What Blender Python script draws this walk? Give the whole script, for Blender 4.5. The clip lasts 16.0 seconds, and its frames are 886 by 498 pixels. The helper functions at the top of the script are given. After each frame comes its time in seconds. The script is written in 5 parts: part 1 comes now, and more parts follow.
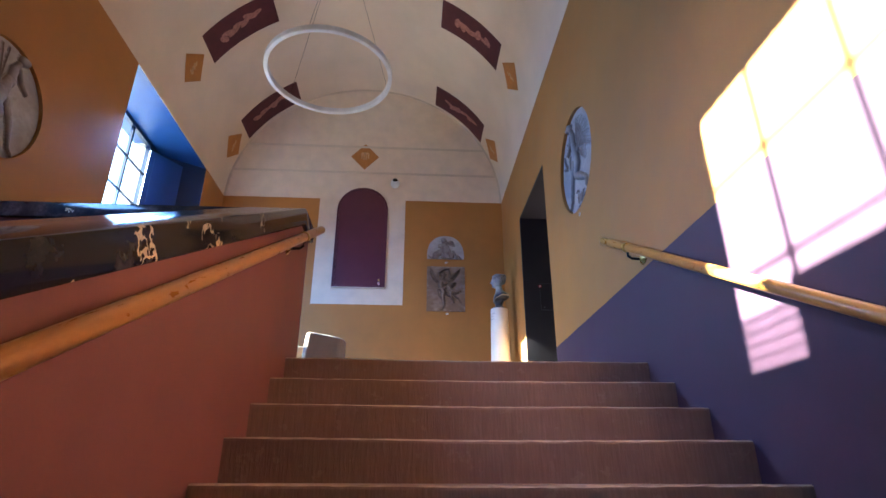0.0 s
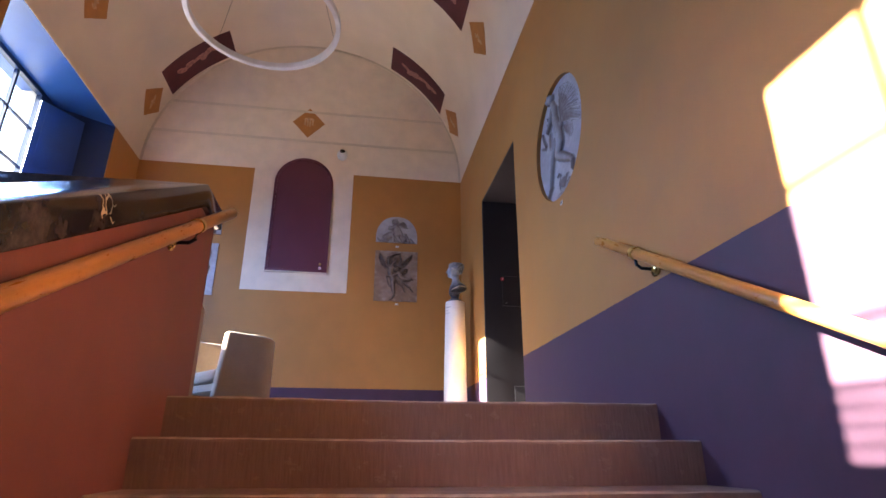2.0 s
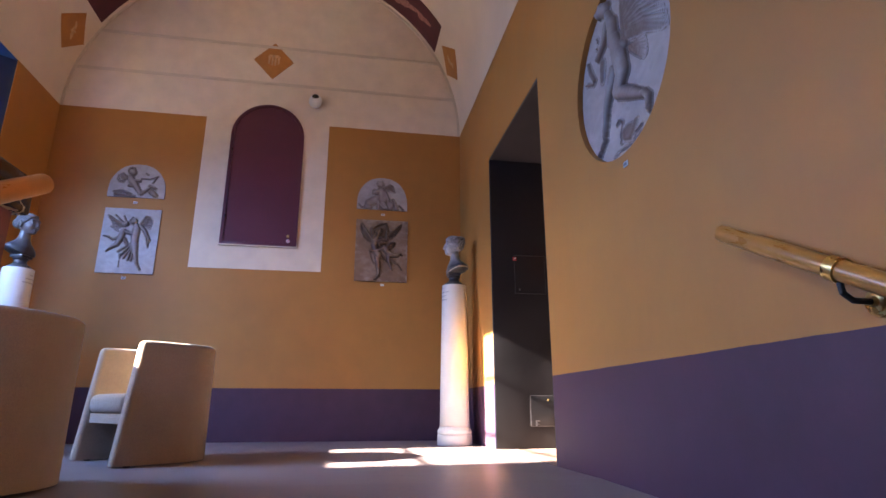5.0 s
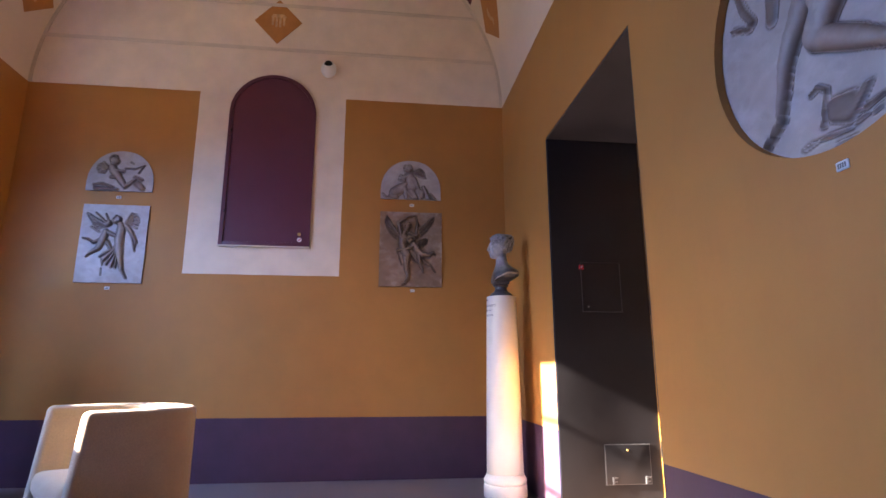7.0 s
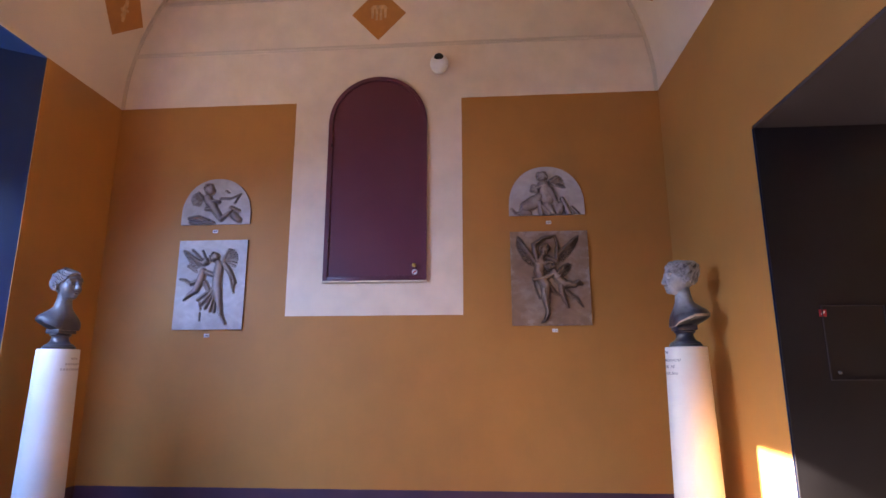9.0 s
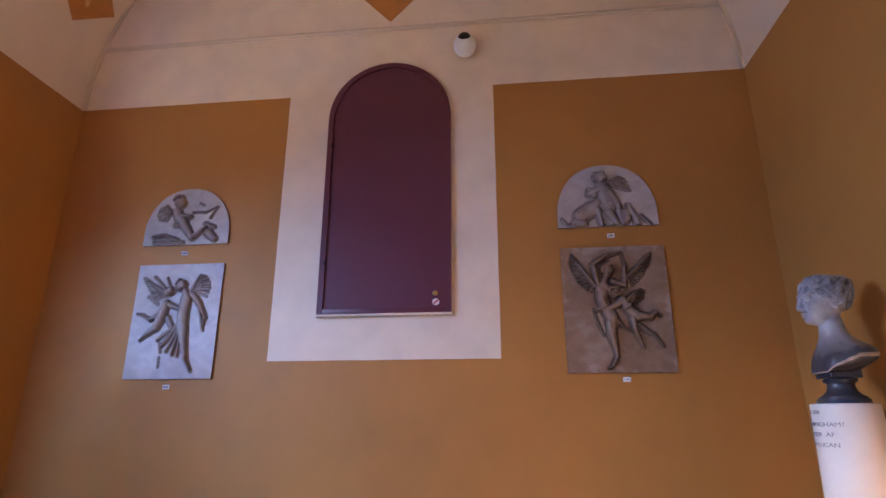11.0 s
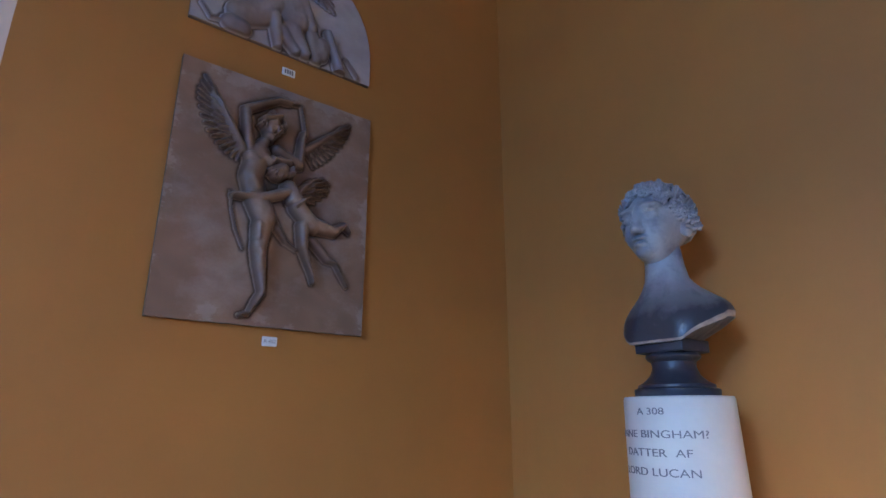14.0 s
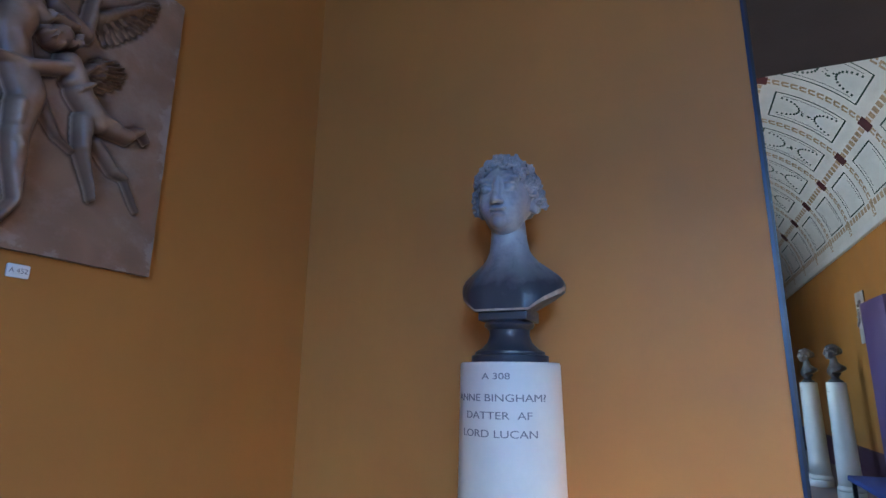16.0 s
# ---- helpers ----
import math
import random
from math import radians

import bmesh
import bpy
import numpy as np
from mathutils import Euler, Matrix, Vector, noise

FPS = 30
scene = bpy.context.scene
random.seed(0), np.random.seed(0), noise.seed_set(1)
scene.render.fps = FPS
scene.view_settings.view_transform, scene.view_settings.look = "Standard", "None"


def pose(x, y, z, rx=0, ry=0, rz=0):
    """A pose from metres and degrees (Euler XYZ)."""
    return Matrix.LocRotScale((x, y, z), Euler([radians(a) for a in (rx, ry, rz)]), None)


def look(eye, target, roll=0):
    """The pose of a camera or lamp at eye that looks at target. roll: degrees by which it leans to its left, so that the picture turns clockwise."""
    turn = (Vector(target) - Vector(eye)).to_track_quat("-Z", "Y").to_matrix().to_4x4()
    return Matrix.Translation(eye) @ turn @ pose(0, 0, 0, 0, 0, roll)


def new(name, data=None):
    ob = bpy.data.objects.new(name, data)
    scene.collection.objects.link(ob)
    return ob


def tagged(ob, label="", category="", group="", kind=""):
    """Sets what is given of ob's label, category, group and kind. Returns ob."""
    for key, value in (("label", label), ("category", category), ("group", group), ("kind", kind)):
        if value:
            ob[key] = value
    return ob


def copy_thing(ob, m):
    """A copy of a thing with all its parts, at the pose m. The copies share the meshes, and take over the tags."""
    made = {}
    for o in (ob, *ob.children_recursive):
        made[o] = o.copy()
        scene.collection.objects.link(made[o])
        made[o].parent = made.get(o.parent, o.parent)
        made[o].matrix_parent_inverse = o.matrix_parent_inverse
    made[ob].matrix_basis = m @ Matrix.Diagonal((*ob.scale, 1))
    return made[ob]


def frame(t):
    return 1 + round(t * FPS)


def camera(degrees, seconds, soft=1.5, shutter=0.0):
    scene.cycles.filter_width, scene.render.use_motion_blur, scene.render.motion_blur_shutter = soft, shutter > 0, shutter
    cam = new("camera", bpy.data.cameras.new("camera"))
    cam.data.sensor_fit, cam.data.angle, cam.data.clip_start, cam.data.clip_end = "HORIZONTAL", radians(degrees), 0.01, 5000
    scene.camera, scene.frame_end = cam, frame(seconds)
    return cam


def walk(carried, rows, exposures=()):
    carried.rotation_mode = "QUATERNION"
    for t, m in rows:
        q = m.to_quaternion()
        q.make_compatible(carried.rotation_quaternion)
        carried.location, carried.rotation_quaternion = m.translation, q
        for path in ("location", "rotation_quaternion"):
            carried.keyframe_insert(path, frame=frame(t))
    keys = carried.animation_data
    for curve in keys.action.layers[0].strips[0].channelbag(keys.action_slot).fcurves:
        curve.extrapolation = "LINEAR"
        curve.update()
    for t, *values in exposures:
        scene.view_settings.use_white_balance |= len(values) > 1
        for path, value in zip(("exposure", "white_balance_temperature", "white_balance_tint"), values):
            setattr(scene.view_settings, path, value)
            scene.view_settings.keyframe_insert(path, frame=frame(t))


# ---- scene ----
cam = camera(76.9, 16.0)
PATH = [
    (0, (0.013, -0.184, -0.706), (0.118, 1.658, 0.066), 0.1),
    (0.5, (0.048, 0.015, -0.569), (0.286, 1.864, 0.155), 0.1),
    (1, (-0.008, 0.202, -0.475), (0.245, 2.05, 0.246), 0.3),
    (1.5, (0.026, 0.384, -0.416), (0.303, 2.236, 0.289), 0.2),
    (2, (0.044, 0.603, -0.256), (0.33, 2.458, 0.434), 0.1),
    (2.5, (0.0, 0.831, -0.155), (0.278, 2.695, 0.514), 0.1),
    (3, (0.139, 1.044, -0.046), (0.439, 2.911, 0.603), -0.2),
    (3.5, (0.125, 1.24, 0.081), (0.446, 3.106, 0.727), -0.2),
    (4, (0.094, 1.419, 0.223), (0.418, 3.284, 0.868), 0.0),
    (4.2, (0.122, 1.486, 0.223), (0.451, 3.355, 0.853), -0.1),
    (6.5, (0.209, 2.612, 0.777), (0.474, 4.544, 1.221), -0.0),
    (7, (0.214, 2.814, 0.899), (0.446, 4.752, 1.335), 0.0),
    (7.5, (0.176, 3.021, 1.081), (0.363, 4.967, 1.506), -0.2),
    (8, (0.087, 3.272, 1.139), (0.128, 5.224, 1.569), 0.0),
    (8.5, (0.012, 3.483, 1.225), (-0.037, 5.435, 1.66), 0.1),
    (9, (0.019, 3.744, 1.387), (-0.124, 5.695, 1.802), -0.1),
    (9.2, (0.013, 3.814, 1.389), (-0.175, 5.759, 1.815), -0.1),
    (11.3, (-0.115, 4.97, 1.45), (-0.327, 6.866, 2.05), -0.0),
    (11.5, (-0.108, 5.111, 1.455), (-0.203, 7.016, 2.059), 0.1),
    (12, (-0.182, 5.411, 1.473), (0.106, 7.296, 2.077), -0.0),
    (12.5, (-0.038, 5.745, 1.459), (0.485, 7.577, 2.07), -0.2),
    (13, (0.018, 5.993, 1.448), (0.75, 7.752, 2.056), -0.2),
    (13.5, (-0.066, 6.291, 1.462), (0.889, 7.937, 2.077), 0.3),
    (14, (-0.014, 6.505, 1.459), (1.161, 8.017, 2.037), -0.0),
    (14.5, (0.033, 6.674, 1.467), (1.4, 8.022, 2.029), -0.2),
    (15, (-0.048, 6.798, 1.492), (1.488, 7.963, 2.025), 0.3),
    (15.5, (-0.095, 6.858, 1.5), (1.615, 7.776, 1.98), 0.6),
    (16, (-0.108, 6.842, 1.459), (1.688, 7.589, 1.921), 0.6),
]
EXPOSURES = [(0.0, 4.85, 5600, 0), (1.5, 4.85, 6200, 9), (4.0, 4.75, 6700, 16), (6.5, 4.7, 6900, 17), (9.0, 4.92, 7100, 19), (11.5, 4.8, 7100, 20), (13.0, 4.75, 6000, 2), (14.0, 4.6, 5600, -1), (16.0, 4.55, 5400, -5)]
walk(cam, [(t, look(eye, target, roll)) for t, eye, target, roll in PATH], EXPOSURES)

# ---- plan ----
XW, XE = -3.07, 1.445          # inner faces of the west and east walls
YN, YS = 7.99, -3.2            # inner faces of the north and south walls
SPRING, RISE = 3.565, 2.2      # springing and rise of the vault
CX = (XW + XE) / 2
HALF = (XE - XW) / 2
XP = -0.72                     # stair face of the parapet
LOW = -2.07                    # lower landing
STEP_H, STEP_D, EDGE = 0.17, 0.31, 3.12
DADO = 0.525
WIN_X = XW - 0.52              # plane of the windows
BAY = 4.86                     # spacing of the windows
GLASS = (4.93, 6.54, 1.78, 3.548)

# ---- light ----
SUN_WAY = Vector((1.0, 0.1, -0.492)).normalized()
world = bpy.data.worlds.new("world")
scene.world = world
world.use_nodes = True
wt = world.node_tree
sky = wt.nodes.new("ShaderNodeTexSky")
sky.sky_type = "NISHITA"
sky.sun_disc = False
sky.sun_elevation = radians(26.5)
sky.sun_rotation = math.atan2(-SUN_WAY.x, -SUN_WAY.y)
bg = wt.nodes["Background"]
bg.inputs["Strength"].default_value = 0.10
wt.links.new(sky.outputs["Color"], bg.inputs["Color"])

sun = new("sun", bpy.data.lights.new("sun", "SUN"))
sun.data.energy = 5.0
sun.data.angle = radians(0.5)
sun.data.color = (1.0, 0.93, 0.82)
sun.matrix_world = look((-20, -2, 12), Vector((-20, -2, 12)) + SUN_WAY)


def window_light(name, x, y, z, w, h, way, watts, color):
    """An area lamp added at an opening to stand in for daylight."""
    lamp = bpy.data.lights.new(name, "AREA")
    lamp.shape, lamp.size, lamp.size_y, lamp.energy, lamp.color = "RECTANGLE", w, h, watts, color
    ob = new(name, lamp)
    ob.matrix_world = look((x, y, z), Vector((x, y, z)) + Vector(way))
    return ob


SKY_BLUE = (0.23, 0.44, 1.0)
window_light("sky_light", WIN_X - 0.16, 5.45, 2.62, 1.0, 1.7, (0.36, -0.1, -1), 12.5, SKY_BLUE)
window_light("sky_light", WIN_X - 0.16, 5.70 - BAY, 2.62, 1.5, 1.7, (0.36, 0, -1), 9.0, SKY_BLUE)
# Upward lamps added to brighten the vault, in place of light off the ground.
GROUND_WHITE = (1.0, 0.90, 0.76)
window_light("ground_fill_light", WIN_X - 0.16, 5.45, 2.62, 1.0, 1.7, (0.2, -0.1, 1), 1.5, GROUND_WHITE)
window_light("ground_fill_light", WIN_X - 0.16, 5.70 - BAY, 2.62, 1.5, 1.7, (0.2, 0, 1), 1.7, GROUND_WHITE)
# Lamps added at two unseen gallery openings to brighten the gallery.
window_light("sky_light", 5.5, 8.55, 2.3, 1.6, 1.8, (0, -1, 0), 0.9, (0.55, 0.70, 1.0))
window_light("sky_light", 9.5, 8.55, 2.3, 1.6, 1.8, (0, -1, 0), 0.9, (0.55, 0.70, 1.0))


# ---- materials ----
class Nodes:
    """A node material with short ways to add nodes."""

    def __init__(self, name, rough=0.6, metal=0.0, spec=0.5):
        self.mat = bpy.data.materials.new(name)
        self.mat.use_nodes = True
        self.tree = self.mat.node_tree
        self.bsdf = self.tree.nodes["Principled BSDF"]
        self.bsdf.inputs["Roughness"].default_value = rough
        self.bsdf.inputs["Metallic"].default_value = metal
        self.bsdf.inputs["Specular IOR Level"].default_value = spec
        self.space = None

    def add(self, kind, **values):
        node = self.tree.nodes.new(kind)
        for key, value in values.items():
            node.inputs[key.replace("_", " ")].default_value = value
        return node

    def link(self, a, b):
        self.tree.links.new(a, b)

    def coords(self):
        if self.space is None:
            self.space = self.add("ShaderNodeNewGeometry").outputs["Position"]
        return self.space

    def stretched(self, scale):
        m = self.add("ShaderNodeMapping")
        m.inputs["Scale"].default_value = scale
        self.link(self.coords(), m.inputs["Vector"])
        return m.outputs["Vector"]

    def noise(self, scale, detail=4.0, rough=0.55, vector=None):
        n = self.add("ShaderNodeTexNoise", Scale=scale, Detail=detail, Roughness=rough)
        self.link(vector or self.coords(), n.inputs["Vector"])
        return n.outputs["Fac"]

    def ramp(self, fac, stops):
        r = self.add("ShaderNodeValToRGB")
        while len(r.color_ramp.elements) < len(stops):
            r.color_ramp.elements.new(0.5)
        for e, (at, c) in zip(r.color_ramp.elements, stops):
            e.position = at
            e.color = (*c, 1) if len(c) == 3 else c
        self.link(fac, r.inputs["Fac"])
        return r.outputs["Color"]

    def math(self, op, a, b=0.0, c=None):
        n = self.tree.nodes.new("ShaderNodeMath")
        n.operation = op
        for k, v in enumerate((a, b) if c is None else (a, b, c)):
            if isinstance(v, (int, float)):
                n.inputs[k].default_value = v
            else:
                self.link(v, n.inputs[k])
        return n.outputs[0]

    def mix(self, fac, a, b, blend="MIX"):
        n = self.tree.nodes.new("ShaderNodeMix")
        n.data_type, n.blend_type = "RGBA", blend
        for socket, v in ((n.inputs[0], fac), (n.inputs[6], a), (n.inputs[7], b)):
            if isinstance(v, (int, float)):
                socket.default_value = v
            elif isinstance(v, tuple):
                socket.default_value = (*v, 1)
            else:
                self.link(v, socket)
        return n.outputs[2]

    def color(self, c):
        if isinstance(c, tuple):
            self.bsdf.inputs["Base Color"].default_value = (*c, 1)
        else:
            self.link(c, self.bsdf.inputs["Base Color"])

    def roughness(self, v):
        self.link(v, self.bsdf.inputs["Roughness"])

    def bump(self, height, strength, distance):
        b = self.add("ShaderNodeBump", Strength=strength, Distance=distance)
        self.link(height, b.inputs["Height"])
        self.link(b.outputs["Normal"], self.bsdf.inputs["Normal"])


def varied(c, k):
    return tuple(min(1.0, v * k) for v in c)


def plain(name, c, rough=0.6, metal=0.0, scale=6.0, amount=0.14, bump=0.05, grain=90.0, spec=0.5):
    """A painted or cast surface: broad unevenness and a fine grain."""
    n = Nodes(name, rough, metal, spec)
    broad, fine = n.noise(scale), n.noise(grain, 3.0)
    n.color(n.mix(n.math("MULTIPLY", fine, 0.35), n.ramp(broad, [(0.3, varied(c, 1 - amount)), (0.7, varied(c, 1 + amount))]), varied(c, 0.8)))
    n.roughness(n.math("MULTIPLY_ADD", broad, 0.16, rough - 0.08))
    if bump:
        n.bump(n.math("ADD", n.math("MULTIPLY", broad, 0.6), n.math("MULTIPLY", fine, 0.25)), bump * 4, 0.004)
    return n.mat


OCHRE = (0.43, 0.190, 0.040)
CREAM = (0.76, 0.64, 0.505)
PLUM = (0.070, 0.029, 0.052)


def wall_paint(name, panel=False):
    """Ochre limewash over a plum dado, cream above the springing; on the north wall with a cream panel round the hatch."""
    n = Nodes(name, 0.62)
    broad, mid, fine = n.noise(0.9, 3.0), n.noise(5.0, 5.0), n.noise(70.0, 3.0)
    brush = n.noise(3.0, 4.0, 0.6, n.stretched((6.0, 6.0, 0.7)))
    sep = n.add("ShaderNodeSeparateXYZ")
    n.link(n.coords(), sep.inputs[0])
    x, y, z = sep.outputs
    wob = n.math("MULTIPLY", n.math("SUBTRACT", mid, 0.5), 0.006)
    zz = n.math("ADD", z, wob)
    ochre = n.mix(n.math("MULTIPLY", brush, 0.5), n.ramp(broad, [(0.3, varied(OCHRE, 0.86)), (0.7, varied(OCHRE, 1.1))]), n.ramp(mid, [(0.35, varied(OCHRE, 0.82)), (0.65, varied(OCHRE, 1.08))]))
    plum = n.mix(n.math("MULTIPLY", fine, 0.4), n.ramp(mid, [(0.3, varied(PLUM, 0.8)), (0.7, varied(PLUM, 1.15))]), varied(PLUM, 0.8))
    cream = n.ramp(mid, [(0.3, varied(CREAM, 0.92)), (0.7, varied(CREAM, 1.05))])
    c = n.mix(n.math("GREATER_THAN", zz, DADO), plum, ochre)
    light = n.math("GREATER_THAN", zz, SPRING)
    if panel:
        xx = n.math("ADD", x, wob)
        inside = n.math("LESS_THAN", n.math("ABSOLUTE", n.math("ADD", xx, 0.832)), 0.694)
        inside = n.math("MULTIPLY", inside, n.math("GREATER_THAN", zz, 1.777))
        light = n.math("MAXIMUM", light, inside)
    n.color(n.mix(light, c, cream))
    n.roughness(n.math("MULTIPLY_ADD", mid, 0.2, 0.5))
    n.bump(n.math("ADD", n.math("MULTIPLY", mid, 0.7), n.math("MULTIPLY", fine, 0.12)), 0.25, 0.006)
    return n.mat


def marble_black():
    n = Nodes("black_marble", 0.10)
    warp = n.noise(5.0, 6.0, 0.7)
    v = n.add("ShaderNodeTexVoronoi", Scale=4.0)
    v.feature = "DISTANCE_TO_EDGE"
    m = n.add("ShaderNodeMapping")
    n.link(n.coords(), m.inputs["Vector"])
    add = n.add("ShaderNodeVectorMath")
    add.operation = "ADD"
    cw = n.add("ShaderNodeTexNoise", Scale=6.0, Detail=6.0)
    n.link(n.coords(), cw.inputs["Vector"])
    n.link(m.outputs[0], add.inputs[0])
    n.link(cw.outputs["Color"], add.inputs[1])
    n.link(add.outputs[0], v.inputs["Vector"])
    vein = n.math("LESS_THAN", n.math("ADD", v.outputs["Distance"], n.math("MULTIPLY", n.noise(24.0, 4.0), 0.12)), 0.108)
    patch = n.math("MULTIPLY", vein, n.math("GREATER_THAN", n.noise(2.2, 3.0), 0.60))
    speck = n.math("GREATER_THAN", n.noise(38.0, 5.0, 0.7), 0.70)
    base = n.ramp(warp, [(0.35, (0.012, 0.011, 0.012)), (0.55, (0.032, 0.026, 0.025)), (0.72, (0.11, 0.09, 0.08))])
    c = n.mix(patch, base, (0.62, 0.50, 0.32))
    n.color(n.mix(n.math("MULTIPLY", speck, 0.5), c, (0.30, 0.24, 0.16)))
    n.roughness(n.math("MULTIPLY_ADD", warp, 0.14, 0.05))
    return n.mat


def stair_stone():
    n = Nodes("stair_stone", 0.6)
    broad, mid = n.noise(2.0, 4.0), n.noise(14.0, 5.0, 0.65)
    comb = n.noise(9.0, 3.0, 0.6, n.stretched((9.0, 1.0, 1.0)))
    base = n.ramp(broad, [(0.3, (0.225, 0.140, 0.110)), (0.7, (0.31, 0.205, 0.165))])
    c = n.mix(n.math("MULTIPLY", comb, 0.85), base, (0.145, 0.088, 0.066))
    c = n.mix(n.math("MULTIPLY", n.math("GREATER_THAN", mid, 0.62), 0.35), c, (0.29, 0.22, 0.175))
    n.color(c)
    n.roughness(n.math("MULTIPLY_ADD", mid, 0.35, 0.35))
    n.bump(n.math("ADD", comb, n.math("MULTIPLY", mid, 0.5)), 0.8, 0.005)
    return n.mat


def floor_stone():
    n = Nodes("floor_stone", 0.4)
    broad, mid = n.noise(1.3, 4.0), n.noise(22.0, 5.0, 0.65)
    n.color(n.mix(n.math("MULTIPLY", mid, 0.5), n.ramp(broad, [(0.3, (0.18, 0.145, 0.14)), (0.7, (0.25, 0.205, 0.20))]), (0.15, 0.12, 0.118)))
    n.roughness(n.math("MULTIPLY_ADD", broad, 0.3, 0.25))
    n.bump(mid, 0.15, 0.002)
    return n.mat


def oiled_oak():
    n = Nodes("oiled_oak", 0.32)
    grain = n.noise(7.0, 6.0, 0.65, n.stretched((14.0, 1.2, 2.4)))
    fine = n.noise(60.0, 3.0, 0.6, n.stretched((3.0, 0.4, 0.6)))
    n.color(n.mix(n.math("MULTIPLY", fine, 0.4), n.ramp(grain, [(0.3, (0.40, 0.170, 0.032)), (0.65, (0.52, 0.245, 0.055))]), (0.33, 0.13, 0.026)))
    n.roughness(n.math("MULTIPLY_ADD", grain, 0.2, 0.2))
    n.bump(grain, 0.1, 0.001)
    return n.mat


def plaster_cast(name, c, dark, patina_shade=None, pale=(0.60, 0.58, 0.58), worn=((0.24, 0.20), (0.36, 0.62), (0.68, 0.36), (1.0, 0.0))):
    """Cast plaster with dust in the light parts, patinated brown figures, and shade painted into the grooves."""
    n = Nodes(name, 0.55)
    n.space = n.add("ShaderNodeTexCoord").outputs["Object"]
    broad, mid, fine = n.noise(4.0, 4.0), n.noise(16.0, 5.0, 0.65), n.noise(120.0, 2.0)
    smear_raw = n.noise(2.6, 6.0, 0.66, n.stretched((1.8, 1.6, 2.4)))
    smear = n.ramp(smear_raw, [(0.46, (0.0, 0.0, 0.0)), (0.74, (0.62, 0.62, 0.62))])
    base = n.ramp(broad, [(0.30, dark), (0.70, c)])
    n.color(n.mix(smear, n.mix(n.math("MULTIPLY", mid, 0.35), base, dark), pale))
    if worn[0][0] < 0.25:
        sep = n.add("ShaderNodeSeparateXYZ")
        n.link(n.coords(), sep.inputs[0])
        rim = n.math("MAXIMUM", n.math("DIVIDE", n.math("ABSOLUTE", sep.outputs[0]), 0.295), n.math("DIVIDE", n.math("ABSOLUTE", sep.outputs[2]), 0.3615))
        dust = n.ramp(n.math("MULTIPLY_ADD", n.math("SUBTRACT", smear_raw, 0.5), 1.1, rim), [(0.97, (0.0, 0.0, 0.0)), (1.20, (0.32, 0.32, 0.32))])
        n.color(n.mix(dust, n.bsdf.inputs["Base Color"].links[0].from_socket, pale))
    # Browns the figures; grooves and outlines get shade painted in by height.
    if patina_shade:
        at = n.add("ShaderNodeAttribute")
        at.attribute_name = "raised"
        by_height = n.ramp(n.math("MULTIPLY_ADD", n.math("SUBTRACT", mid, 0.5), 0.03, at.outputs["Fac"]), [(0.09, (0.90, 0.90, 0.90)), (0.165, (0.35, 0.35, 0.35)), (0.190, (0.0, 0.0, 0.0))] + [(at_, (v, v, v)) for at_, v in worn])
        n.color(n.mix(by_height, n.bsdf.inputs["Base Color"].links[0].from_socket, patina_shade))
    n.roughness(n.math("MULTIPLY_ADD", mid, 0.35, 0.28))
    n.bump(n.math("ADD", n.math("MULTIPLY", mid, 0.5), n.math("MULTIPLY", fine, 0.2)), 0.25, 0.003)
    return n.mat


def bust_plaster(name, c, dark):
    """Plaster bust: pale head, darker shoulders and socle, uneven between; shade painted between the curls."""
    n = Nodes(name, 0.5)
    n.space = n.add("ShaderNodeTexCoord").outputs["Object"]
    broad, mid, fine = n.noise(17.0, 4.0), n.noise(48.0, 5.0, 0.65), n.noise(160.0, 2.0)
    sep = n.add("ShaderNodeSeparateXYZ")
    n.link(n.coords(), sep.inputs[0])
    # Darker towards the bottom, with an uneven border.
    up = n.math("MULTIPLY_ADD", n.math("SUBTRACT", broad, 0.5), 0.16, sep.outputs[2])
    by_height = n.ramp(n.math("MULTIPLY", up, 2.0), [(0.36, dark), (0.56, c)])
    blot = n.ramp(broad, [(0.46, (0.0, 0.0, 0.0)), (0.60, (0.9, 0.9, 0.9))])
    n.color(n.mix(n.math("MULTIPLY", mid, 0.6), n.mix(blot, by_height, n.mix(0.45, by_height, dark)), n.mix(0.6, by_height, dark)))
    # Shade between the curls, painted as a darker colour.
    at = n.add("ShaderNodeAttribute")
    at.attribute_name = "hollow_shade"
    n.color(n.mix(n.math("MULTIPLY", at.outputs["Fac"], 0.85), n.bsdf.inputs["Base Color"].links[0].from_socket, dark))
    n.roughness(n.math("MULTIPLY_ADD", mid, 0.3, 0.2))
    n.bump(n.math("ADD", n.math("MULTIPLY", mid, 0.5), n.math("MULTIPLY", fine, 0.25)), 0.5, 0.003)
    return n.mat


def wool():
    n = Nodes("beige_wool", 0.95, 0.0, 0.2)
    n.space = n.add("ShaderNodeTexCoord").outputs["Object"]
    weave, broad = n.noise(150.0, 3.0, 0.75), n.noise(7.0, 3.0)
    c = (0.37, 0.29, 0.215)
    n.color(n.mix(n.math("MULTIPLY", weave, 0.7), n.ramp(broad, [(0.3, varied(c, 0.92)), (0.7, varied(c, 1.06))]), varied(c, 0.42)))
    n.bump(weave, 0.8, 0.004)
    n.bsdf.inputs["Sheen Weight"].default_value = 0.25
    return n.mat


